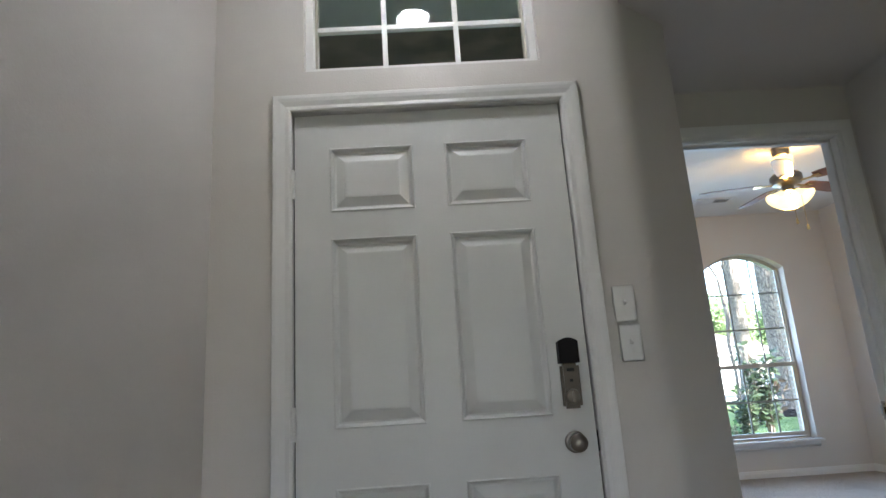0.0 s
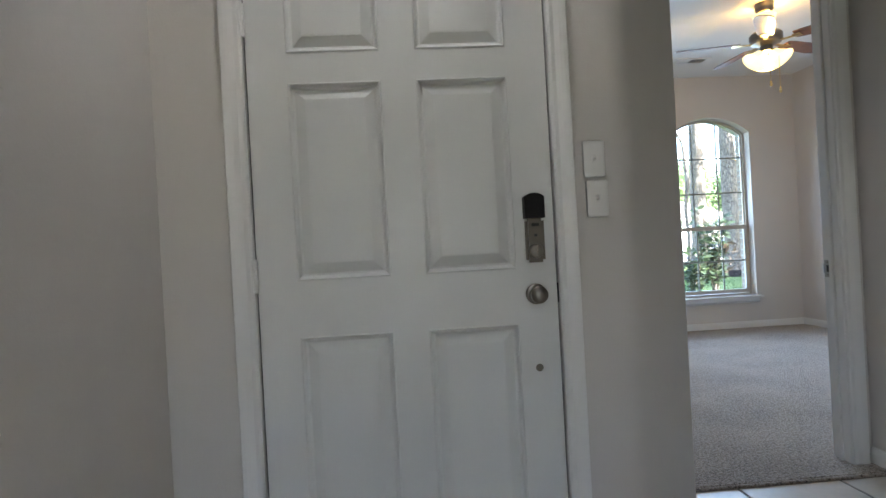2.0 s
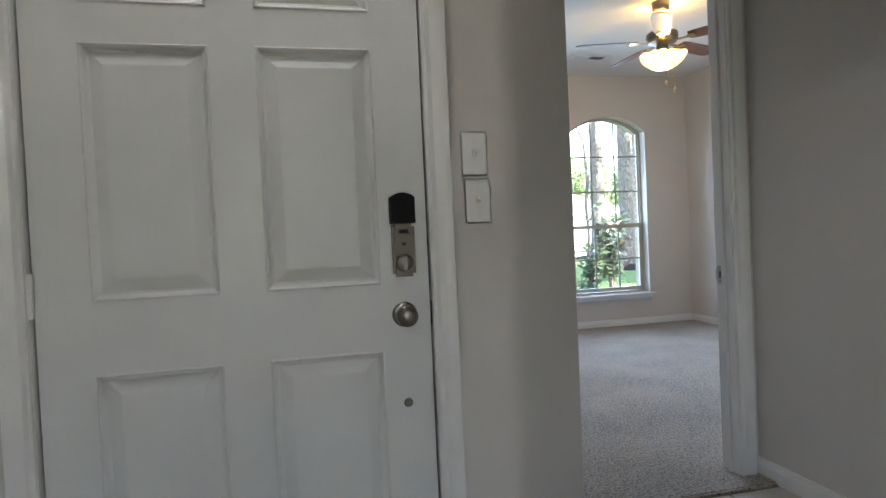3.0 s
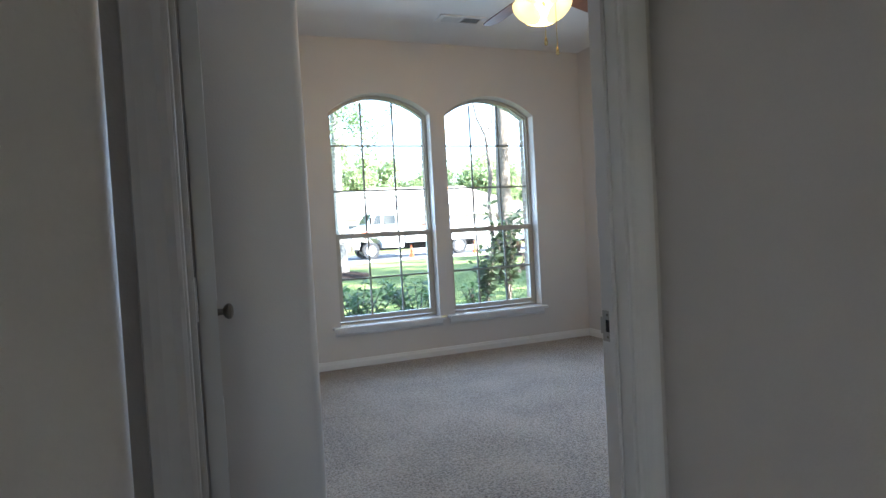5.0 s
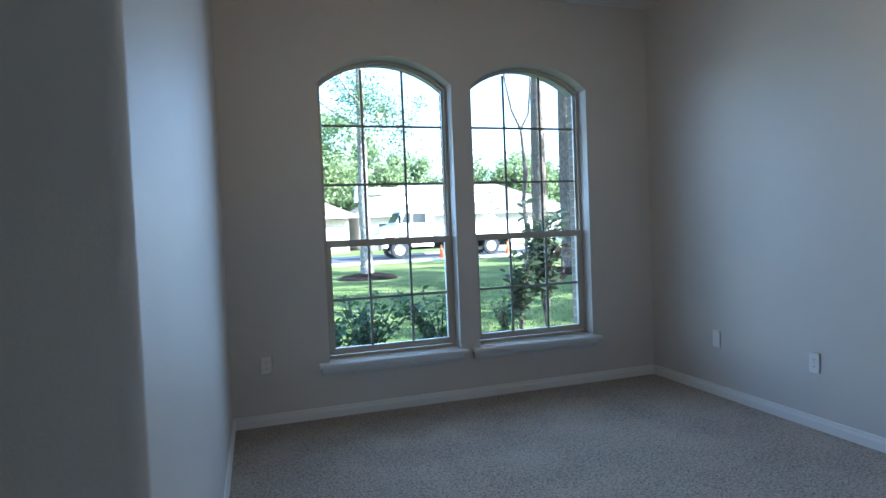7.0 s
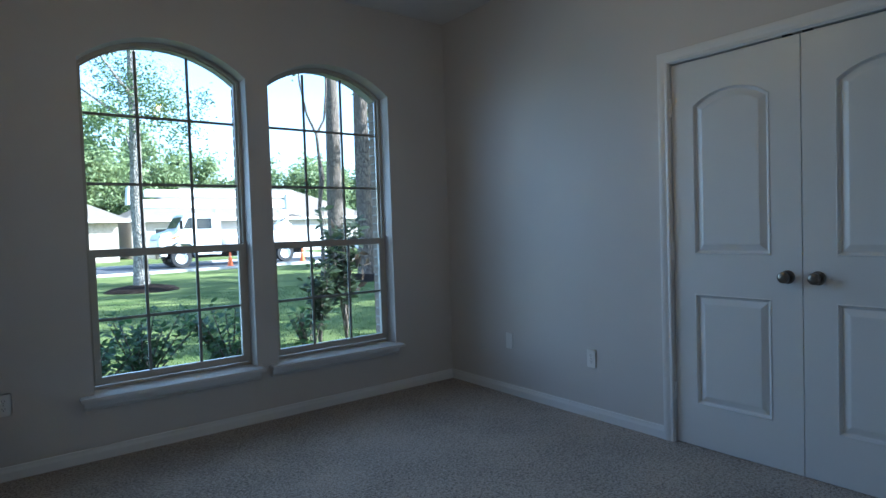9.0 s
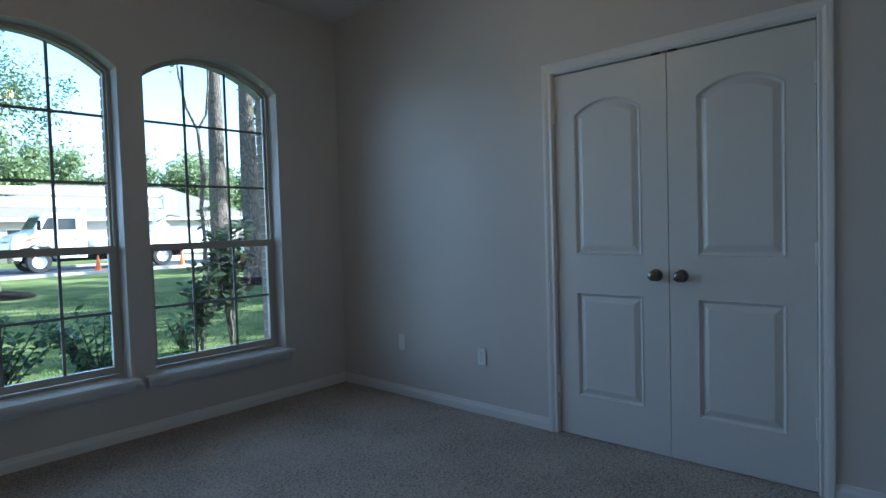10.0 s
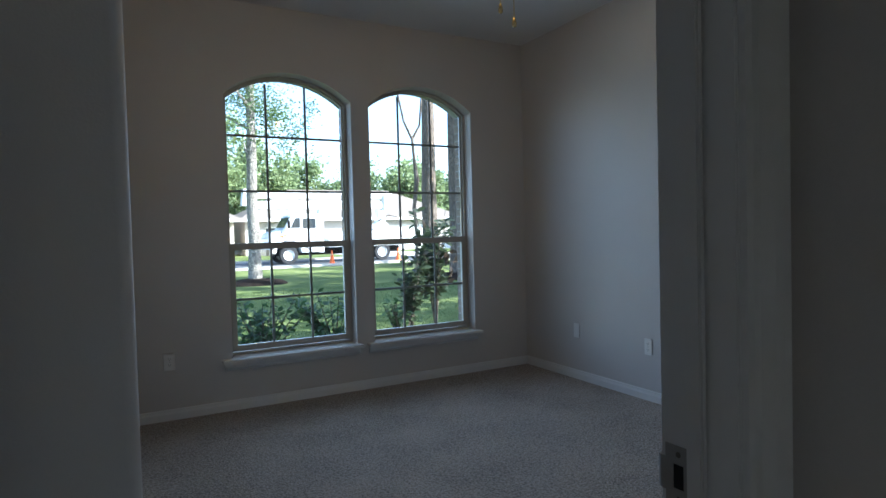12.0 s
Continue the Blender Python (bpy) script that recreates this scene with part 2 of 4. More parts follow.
def lathe(bm, profile, n=24, m=None):
    """Turns a profile of (radius, height) about z."""
    m = m or Matrix()
    rings = []
    for r, z in profile:
        if r < 1e-6:
            rings.append([bm.verts.new(m @ Vector((0, 0, z)))])
        else:
            rings.append([bm.verts.new(m @ Vector((r * math.cos(2 * math.pi * i / n), r * math.sin(2 * math.pi * i / n), z))) for i in range(n)])
    for a, b in zip(rings, rings[1:]):
        for i in range(n):
            j = (i + 1) % n
            if len(a) == 1 and len(b) > 1:
                bm.faces.new((a[0], b[j], b[i]))
            elif len(b) == 1 and len(a) > 1:
                bm.faces.new((a[i], a[j], b[0]))
            elif len(a) > 1:
                bm.faces.new((a[i], a[j], b[j], b[i]))
    return bm


def turned(profile, n=24, m=None):
    return lathe(bmesh.new(), profile, n, m)


from mathutils.geometry import tessellate_polygon

XZ = Matrix(((1, 0, 0, 0), (0, 0, 1, 0), (0, 1, 0, 0), (0, 0, 0, 1)))  # (u, v, d) to (x, d, z)
YZ = Matrix(((0, 0, 1, 0), (1, 0, 0, 0), (0, 1, 0, 0), (0, 0, 0, 1)))  # (u, v, d) to (d, y, z)
XY = Matrix()


def plate(bm, outer, holes, d0, d1, m):
    """A flat plate between depths d0 and d1 with an outline and holes, given as loops of (u, v)."""
    loops = [outer, *holes]
    flat = [p for loop in loops for p in loop]
    tris = tessellate_polygon([[Vector((u, v, 0)) for u, v in loop] for loop in loops])
    sides = []
    for d in (d0, d1):
        vs = [bm.verts.new(m @ Vector((u, v, d))) for u, v in flat]
        for t in tris:
            try:
                bm.faces.new([vs[i] for i in t])
            except ValueError:
                pass
        sides.append(vs)
    k = 0
    for loop in loops:
        n = len(loop)
        for i in range(n):
            a, b = k + i, k + (i + 1) % n
            bm.faces.new((sides[0][a], sides[0][b], sides[1][b], sides[1][a]))
        k += n
    return bm


def rect(u0, u1, v0, v1):
    return [(u0, v0), (u1, v0), (u1, v1), (u0, v1)]


def arched(u0, u1, v0, spring, rise, inset=0.0, n=14):
    """A rectangle with a segmental arch on top, drawn in by inset on all sides."""
    half = (u1 - u0) / 2
    r = (half * half + rise * rise) / (2 * rise)
    c, mid = spring + rise - r, (u0 + u1) / 2
    hi, ri = half - inset, r - inset
    a = math.asin(min(1, hi / ri))
    return [(u0 + inset, v0 + inset), (u1 - inset, v0 + inset)] + [(mid + ri * math.sin(a - 2 * a * i / n), c + ri * math.cos(a - 2 * a * i / n)) for i in range(n + 1)]


def rounded(points, radii, n=6):
    """A footprint with some of its corners rounded off."""
    out = []
    for i, p in enumerate(points):
        r = radii.get(i, 0)
        p = Vector(p)
        if not r:
            out.append((p.x, p.y))
            continue
        a, b = (Vector(points[i - 1]) - p).normalized(), (Vector(points[(i + 1) % len(points)]) - p).normalized()
        ang = a.angle(b)
        d = r / math.tan(ang / 2)
        c = p + (a + b).normalized() * (r / math.sin(ang / 2))
        s, e = p + a * d - c, p + b * d - c
        for k in range(n + 1):
            v = (s * (n - k) + e * k).normalized() * r
            out.append((c.x + v.x, c.y + v.y))
    return out


def loops_mesh(bm, loops, m, cap=True):
    """Joins nested loops of (u, v, d), all of one length, and caps the last."""
    rings = [[bm.verts.new(m @ Vector(p)) for p in loop] for loop in loops]
    for a, b in zip(rings, rings[1:]):
        n = len(a)
        for i in range(n):
            bm.faces.new((a[i], a[(i + 1) % n], b[(i + 1) % n], b[i]))
    if cap:
        bm.faces.new(rings[-1])
    return bm


def setting(name, bm, material, label, category):
    return tagged(part(name, bm, material), label, category, kind="structure")


# ---- structure ----
H = 2.845
X_LEFT, X_RIGHT, Y_FRONT = -0.722, 2.055, 3.70
R0, R1, W_IN = 1.354, 4.485, 8.285
DW0, DW1 = 4.45, 4.552  # the bedroom's door wall

setting("floor_tile_hall", boxes((-0.9, 2.2, -4.1, 4.345, -0.12, -0.003)), M_GROUT, "pale ceramic tile floor of the entry hall with grey grout", "floor")
setting("floor_carpet", plate(bmesh.new(), [(0.8, 4.345), (2.1, 4.345), (2.1, 4.47), (4.58, 4.47), (4.58, 8.30), (0.8, 8.30)], [], -0.12, 0.012, XY), M_CARPET, "beige speckled cut-pile carpet wall to wall", "carpet")
ring = lambda c: [(c.x + 0.085 * math.cos(a * math.pi / 12), c.y + 0.085 * math.sin(a * math.pi / 12)) for a in range(24)]
setting("ceiling_hall", plate(bmesh.new(), rect(-0.9, 2.18, -4.1, 4.455), [ring(CAN), ring(FILL_CAN_REAR)], H, H + 0.1, XY), M_CEIL, "flat white painted ceiling of the entry hall", "ceiling")
setting("ceiling_bedroom", boxes((0.75, 4.7, 4.457, 8.45, H, H + 0.1)), M_CEIL, "flat pale painted ceiling of the bedroom", "ceiling")

# front wall with the entry door and the transom
D0, D1, DTOP = -0.475, 0.475, 2.055
T0, T1, TB, TT = -0.415, 0.405, 2.20, 2.62
setting("wall_front", plate(bmesh.new(), [(X_LEFT, 0), (D0, 0), (D0, DTOP), (D1, DTOP), (D1, 0), (0.62, 0), (0.62, H), (X_LEFT, H)], [rect(T0, T1, TB, TT)], Y_FRONT, Y_FRONT + 0.15, XZ), M_WALL, "greige painted wall round the front door", "wall")
setting("wall_left", boxes((X_LEFT - 0.15, X_LEFT, -4.0, Y_FRONT + 0.15, 0, H)), M_WALL, "plain greige painted hall wall", "wall")
setting("wall_right", boxes((X_RIGHT, X_RIGHT + 0.12, -4.0, DW0, 0, H)), M_WALL, "plain greige painted hall wall", "wall")
west = [(0.685, Y_FRONT), (0.955, 3.885), (0.86, 4.02), (0.86, DW0), (0.954, DW0), (0.954, DW1), (0.91, DW1), (0.91, 5.47), (R0, 5.47), (R0, W_IN), (R0 - 0.15, W_IN), (R0 - 0.15, 5.62), (0.75, 5.62), (0.75, Y_FRONT + 0.15), (0.62, Y_FRONT + 0.15), (0.62, Y_FRONT)]
setting("wall_west", plate(bmesh.new(), rounded(west, {0: 0.15, 1: 0.03, 8: 0.03}), [], 0, H, XY), M_WALL, "greige painted wall with rounded bullnose corners", "wall")
smooth(bpy.data.objects["wall_west"], 30)
NOOK = 2.43
setting("ceiling_lowered", plate(bmesh.new(), [(0.70, -4.0), (X_RIGHT, -4.0), (X_RIGHT, DW0), (0.862, DW0), (0.862, 4.02), (0.952, 3.888), (0.72, 3.726), (0.70, 3.69)], [ring(FILL_CAN_END)], NOOK, H - 0.002, XY), M_WALL, "lowered greige ceiling over the side of the hall", "ceiling")
setting("wall_bedroom_door", plate(bmesh.new(), [(0.954, 2.185), (1.971, 2.185), (1.971, 0), (4.605, 0), (4.605, H), (0.954, H)], [], DW0, DW1, XZ), M_WALL, "greige painted wall with the bedroom doorway", "wall")
CORNER = 4.81
setting("wall_corner", plate(bmesh.new(), [(R1, CORNER), (R1 + 0.12, CORNER), (R1 + 0.12, DW1), (R1 - 0.47, DW1)], [], 0, H, XY), M_WALL, "short diagonal greige wall across the room corner", "wall")
CL0, CL1, CLT = 5.03, 6.345, 2.08
setting("wall_closet", plate(bmesh.new(), [(CORNER, 0), (CL0, 0), (CL0, CLT), (CL1, CLT), (CL1, 0), (W_IN, 0), (W_IN, H), (CORNER, H)], [], R1, R1 + 0.12, YZ), M_WALL, "greige painted wall with the double closet doors", "wall")
setting("closet_back", boxes((R1 + 0.6, R1 + 0.7, 4.8, 6.6, 0, H), (R1 + 0.12, R1 + 0.6, 4.8, 4.9, 0, H), (R1 + 0.12, R1 + 0.6, 6.5, 6.6, 0, H)), M_WALL, "plain inner closet walls", "wall")
WIN = [(1.968, 2.882), (3.027, 3.945)]
SILL, SPRING, RISE = 0.362, 2.215, 0.172
setting("wall_window", plate(bmesh.new(), rect(R0 - 0.15, R1 + 0.12, 0, H), [arched(a, b, SILL, SPRING, RISE) for a, b in WIN], W_IN, W_IN + 0.16, XZ), M_WALL, "greige painted wall with two arched windows", "wall")
# the opening is added behind the viewpoint to let fill daylight into the hall
setting("wall_back", plate(bmesh.new(), rect(-0.9, 2.18, 0, H), [rect(-0.35, 0.50, 0.8, 2.15)], -4.1, -4.0, XZ), M_WALL, "plain unseen greige hall end wall with an added opening for daylight fill", "wall")

# ---- windows ----
def window(name, a, b, label):
    """A single-hung vinyl window with an arched top, in its opening."""
    t = thing(name, pose(0, 0, 0), label, "window", "arched bedroom windows", "structure")
    y0, y1 = W_IN + 0.112, W_IN + 0.16
    f = 0.020
    bm = plate(bmesh.new(), arched(a, b, SILL + 0.01, SPRING, RISE), [arched(a, b, SILL + 0.01, SPRING, RISE, f)], y0, y1, XZ)
    part("window_frame", bm, M_VINYL, t, "almond vinyl frame")
    meet = 1.145
    ia, ib = a + f, b - f
    up = plate(bmesh.new(), arched(ia, ib, meet - 0.01, SPRING - 0.008, RISE - 0.008), [arched(ia, ib, meet - 0.01, SPRING - 0.008, RISE - 0.008, 0.011)], y0 + 0.025, y1 - 0.01, XZ)
    upper = part("upper_sash", up, M_VINYL, t)
    lo = plate(bmesh.new(), rect(ia, ib, SILL + 0.035, meet + 0.024), [rect(ia + 0.034, ib - 0.034, SILL + 0.078, meet - 0.022)], y0 - 0.006, y0 + 0.022, XZ)
    lower = part("lower_sash", lo, M_VINYL, t)
    mid = (a + b) / 2
    part("latch", boxes((mid - 0.03, mid + 0.03, y0 - 0.004, y0 + 0.03, meet + 0.018, meet + 0.03), bevel=0.003), M_VINYL, lower)
    def bars(parent, y, us, vs, u0, u1, v0, v1):
        g = 0.0085
        for u in us:
            k = abs(u - mid)
            top = v1(k)
            part("muntin", boxes((u - g, u + g, y, y + 0.008, v0, top)), M_MUNTIN, parent)
        for v in vs:
            part("muntin", boxes((u0, u1, y + 0.001, y + 0.007, v - g, v + g)), M_MUNTIN, parent)
    third = (ib - ia) / 3
    r = (((b - a) / 2) ** 2 + RISE ** 2) / (2 * RISE)
    arc = lambda k: SPRING + RISE - r + math.sqrt(r * r - k * k) - 0.04
    bars(upper, y0 + 0.036, (ia + third, ib - third), (1.545, 1.945), ia + 0.014, ib - 0.014, meet, arc)
    bars(lower, y0 + 0.004, (ia + third, ib - third), (0.765,), ia + 0.03, ib - 0.03, SILL + 0.07, lambda k: meet - 0.015)
    g1 = plate(bmesh.new(), arched(ia, ib, meet, SPRING - 0.008, RISE - 0.008, 0.012), [], y0 + 0.039, y0 + 0.041, XZ)
    g2 = plate(bmesh.new(), rect(ia + 0.03, ib - 0.03, SILL + 0.07, meet - 0.012), [], y0 + 0.007, y0 + 0.009, XZ)
    for parent, g in ((upper, g1), (lower, g2)):
        p = part("pane", g, M_GLASS, parent, "clear window glass")
        p.visible_shadow = False
    part("window_sill", boxes((a - 0.072, b + 0.032, W_IN - 0.082, W_IN + 0.111, SILL - 0.012, SILL + 0.012), bevel=0.004), M_SILL, t, "white painted sill board")
    ap = bmesh.new()
    loop = [(0, SILL - 0.0125), (-0.022, SILL - 0.0125), (-0.022, SILL - 0.05), (-0.010, SILL - 0.068), (0, SILL - 0.072)]
    plate(ap, [(W_IN - 0.0005 + y, z) for y, z in loop], [], a - 0.052, b + 0.014, YZ)
    part("apron", ap, M_TRIM, t, "white moulded apron under the sill")
    return t


window("window_1", *WIN[0], "arched single-hung window with almond vinyl frame and grilles")
window("window_2", *WIN[1], "arched single-hung window with almond vinyl frame and grilles")


# ---- doors ----
def door_leaf(t, w, z0, z1, thick, panels, m, rise=0.0, both=True):
    """A moulded panel door: slab with sunk panels. Local frame: u from 0 to w, v up, front at depth 0."""
    def outline(p, i):
        u0, u1, v0, v1, arch = p
        if arch:
            return arched(u0, u1, v0, v1 - arch, arch, i, 12)
        return rect(u0 + i, u1 - i, v0 + i, v1 - i)
    holes = [outline(p, 0) for p in panels]
    bm = plate(bmesh.new(), rect(0, w, z0, z1), holes, 0, thick, m)
    slab = part("slab", bm, M_DOOR, t, "white painted moulded slab")
    for p in panels:
        bm = bmesh.new()
        for base, s in ((0.0, 1), (thick, -1)):
            prof = [(0.0, 0.0), (0.004, -0.003), (0.009, 0.001), (0.014, 0.011), (0.020, 0.013), (0.050, 0.001), (0.056, 0.0005)]
            loops_mesh(bm, [[(u, v, base + s * d) for u, v in outline(p, i)] for i, d in prof], m)
        part("panel", bm, M_DOOR, t)
    return slab


def knob(t, name, at, axis, material, rose=0.032, ball=0.027, reach=0.062):
    """A round door knob on a rose; axis is the way that it points."""
    q = Vector((0, 0, 1)).rotation_difference(Vector(axis)).to_matrix().to_4x4()
    m = Matrix.Translation(at) @ q
    k = part(name, turned([(0, 0.0), (rose, 0.0), (rose, 0.004), (rose * 0.85, 0.009), (0.012, 0.011), (0.010, reach * 0.45), (ball * 0.75, reach * 0.55), (ball, reach * 0.72), (ball * 0.96, reach * 0.86), (ball * 0.72, reach * 0.96), (ball * 0.38, reach), (0, reach + 0.001)], 28, m), material, t, "satin nickel round knob")
    smooth(k, 35)
    return k


CASING = [(0.0, 0.0), (0.0, 0.011), (0.006, 0.014), (0.018, 0.012), (0.034, 0.017), (0.046, 0.0185), (0.057, 0.018), (0.060, 0.013), (0.060, 0.0)]


def casing(name, u0, u1, top, d, out, m, label, width=0.060):
    """Moulded casing round an opening: two legs and a head mitred at the corners. d: wall plane; out: which way it stands proud."""
    bm = bmesh.new()
    k = width / 0.060
    path = [(u0, 0.0, -1, 0), (u0, top, -1, 1), (u1, top, 1, 1), (u1, 0.0, 1, 0)]
    rings = []
    for u, v, du, dv in path:
        rings.append([bm.verts.new(m @ Vector((u + du * w * k, v + dv * w * k, d + out * h))) for w, h in CASING])
    for a, b in zip(rings, rings[1:]):
        n = len(a)
        for i in range(n):
            bm.faces.new((a[i], a[(i + 1) % n], b[(i + 1) % n], b[i]))
    return tagged(part(name, bm, M_TRIM), label, "door casing", kind="structure")


def jambs(name, label, boards, stops):
    t = thing(name, pose(0, 0, 0), label, "door jamb", kind="structure")
    for row in boards:
        part("jamb_board", boxes(row, bevel=0.002), M_TRIM, t)
    for row in stops:
        part("door_stop", boxes(row, bevel=0.003), M_TRIM, t)


# entry door
SLAB_Y = 3.716
front = thing("front_door", pose(-0.4525, SLAB_Y, 0), "closed white six-panel front door with smart lock", "door")
lx0, lx1, rx0, rx1 = 0.117, 0.397, 0.503, 0.782
six = [(x0, x1, z0, z1, 0) for x0, x1 in ((lx0, lx1), (rx0, rx1)) for z0, z1 in ((0.24, 0.84), (1.008, 1.602), (1.692, 1.917))]
door_leaf(front, 0.905, 0.012, 2.04, 0.044, six, XZ)
knob(front, "door_knob", (0.838, 0, 0.928), (0, -1, 0), M_NICKEL)
lock = boxes((0.812, 0.870, -0.026, 0.0, 1.025, 1.16), bevel=0.008)
lock = part("smart_lock", lock, M_LOCK, front, "satin nickel lock body with thumb turn")
part("lock_cap", plate(bmesh.new(), arched(0.810, 0.872, 1.16, 1.225, 0.012), [], -0.032, 0.0, XZ), M_BLACK, lock, "glossy black cap")
part("lock_slot", boxes((0.828, 0.854, -0.028, -0.02, 1.134, 1.146), bevel=0.002), M_DARK, lock)
part("lock_button", boxes((0.836, 0.846, -0.0285, -0.02, 1.104, 1.112), bevel=0.001), M_DARK, lock)
mt = Matrix.Translation((0.841, -0.026, 1.060)) @ Matrix.Rotation(radians(90), 4, "X")
smooth(part("thumb_turn", turned([(0, 0.012), (0.016, 0.012), (0.021, 0.009), (0.023, 0.0), (0, 0.0)], 24, mt), M_NICKEL, lock))
part("thumb_grip", boxes((0.837, 0.845, -0.046, -0.036, 1.042, 1.078), bevel=0.003), M_NICKEL, lock)
smooth(part("plug", turned([(0, 0.004), (0.009, 0.004), (0.012, 0.0), (0, 0.0)], 20, Matrix.Translation((0.838, 0, 0.700)) @ Matrix.Rotation(radians(90), 4, "X")), M_NICKEL, front, "round metal hole plug"))
part("latch_plate", boxes((0.9055, 0.9097, -0.001, 0.0098, 0.898, 0.958)), M_DARK, front)
for z in (0.25, 1.03, 1.79):
    hg = part("hinge", turned([(0, 0), (0.008, 0), (0.008, 0.1), (0, 0.1)], 12, Matrix.Translation((-0.004, -0.010, z - 0.05))), M_TRIM, front, "white painted hinge")
for x0, x1, z0, z1 in ((-0.0045, -0.0005, 0.012, 2.044), (0.9055, 0.9095, 0.012, 2.044), (0.0, 0.905, 2.0405, 2.0445)):
    part("weatherstrip", boxes((x0, x1, 0.010, 0.040, z0, z1)), M_DARK, front, "black weatherstrip in the gap")
jambs("door_jamb_front", "white painted front door jamb", [(D0, -0.4575, 3.695, 3.84, 0, DTOP), (0.4575, D1, 3.695, 3.84, 0, DTOP), (-0.4575, 0.4575, 3.695, 3.84, 2.045, DTOP)], [(-0.4575, -0.445, 3.763, 3.84, 0, 2.045), (0.445, 0.4575, 3.763, 3.84, 0, 2.045), (-0.445, 0.445, 3.763, 3.84, 2.033, 2.045)])
casing("casing_front_door", -0.459, 0.459, 2.047, Y_FRONT, -1, XZ, "white moulded casing round the front door")

# transom
tr = thing("window_transom", pose(0, 0, 0), "transom window above the front door with white grilles", "window", kind="structure")
part("window_frame", plate(bmesh.new(), rect(T0, T1, TB, TT), [rect(T0 + 0.026, T1 - 0.026, TB + 0.03, TT - 0.026)], 3.735, 3.83, XZ), M_TRIM, tr)
part("inner_frame", plate(bmesh.new(), rect(T0 + 0.026, T1 - 0.026, TB + 0.03, TT - 0.026), [rect(T0 + 0.034, T1 - 0.034, TB + 0.036, TT - 0.034)], 3.775, 3.81, XZ), M_VINYL, tr)
tw = (T1 - T0) / 3
for u in (T0 + tw + 0.005, T1 - tw - 0.005):
    part("muntin", boxes((u - 0.009, u + 0.009, 3.778, 3.796, TB + 0.03, TT - 0.03)), M_TRIM, tr)
part("muntin", boxes((T0 + 0.03, T1 - 0.03, 3.7785, 3.7955, 2.405, 2.423)), M_TRIM, tr)
p = part("pane", boxes((T0 + 0.03, T1 - 0.03, 3.800, 3.803, TB + 0.03, TT - 0.03)), M_GLASS, tr, "dark reflecting glass")
p.visible_shadow = False

# bedroom door, open
J0, J1, JTOP = 0.972, 1.953, 2.165
jambs("door_jamb_bedroom", "white painted bedroom door jamb with stops", [(0.954, J0, DW0 - 0.002, DW1 + 0.002, 0, JTOP + 0.02), (J1, 1.971, DW0 - 0.002, DW1 + 0.002, 0, JTOP + 0.02), (J0, J1, DW0 - 0.002, DW1 + 0.002, JTOP, JTOP + 0.02)], [(J0, J0 + 0.011, DW0 + 0.04, DW1 - 0.037, 0, JTOP), (J1 - 0.011, J1, DW0 + 0.04, DW1 - 0.037, 0, JTOP), (J0 + 0.011, J1 - 0.011, DW0 + 0.04, DW1 - 0.037, JTOP - 0.011, JTOP)])
casing("casing_bedroom_hall", J0 - 0.004, J1 + 0.004, JTOP + 0.004, DW0, -1, XZ, "white moulded casing on the hall side", width=0.075)
casing("casing_bedroom_inside", J0 - 0.004, J1 + 0.004, JTOP + 0.004, DW1, 1, XZ, "white moulded casing on the bedroom side", width=0.055)
bed = thing("bedroom_door", pose(J0 + 0.006, DW1 + 0.006, 0, 0, 0, 91.3), "open white two-panel bedroom door with arched upper panel", "door")
W2 = 0.868
two = lambda w, s=0.13: [(s, w - s, 0.245, 0.80, 0), (s, w - s, 1.03, 1.99, 0.085)]
mdoor = Matrix.Translation((0.004, -0.043, 0)) @ XZ
door_leaf(bed, W2, 0.022, JTOP - 0.004, 0.035, two(W2), mdoor)
knob(bed, "door_knob", (W2 - 0.062, -0.043, 0.93), (0, -1, 0), M_NICKEL)
knob(bed, "door_knob", (W2 - 0.062, -0.008, 0.93), (0, 1, 0), M_NICKEL)
for z in (0.25, 1.05, 1.85):
    part("hinge", turned([(0, 0), (0.007, 0), (0.007, 0.09), (0, 0.09)], 12, Matrix.Translation((0, 0, z - 0.045))), M_TRIM, bed, "white painted hinge")
st = thing("strike_plate", pose(J1, 4.533, 0.893), "satin nickel strike plate on the white door jamb", "strike plate")
part("plate", plate(bmesh.new(), [(-0.018, -0.040), (0.020, -0.040), (0.020, 0.040), (-0.018, 0.040), (-0.022, 0.034), (-0.022, -0.034)], [rect(-0.008, 0.008, -0.016, 0.016)], -0.0018, 0.0002, YZ), M_STEEL, st)
part("latch_hole", boxes((-0.0009, 0.0002, -0.0079, 0.0079, -0.0159, 0.0159)), M_DARK, st)
part("lip", plate(bmesh.new(), [(0.0195, -0.0018), (0.028, -0.0016), (0.034, 0.002), (0.036, 0.007), (0.034, 0.0075), (0.032, 0.003), (0.028, 0.0), (0.0195, 0.0)], [], -0.022, 0.022, Matrix(((0, 1, 0, 0), (1, 0, 0, 0), (0, 0, 1, 0), (0, 0, 0, 1)))), M_STEEL, st, "curved nickel lip")
for z in (-0.029, 0.029):
    part("screw", turned([(0, 0.0015), (0.003, 0.001), (0.004, 0), (0, 0)], 10, Matrix.Translation((-0.0018, 0, z)) @ Matrix.Rotation(radians(-90), 4, "Y")), M_NICKEL, st)

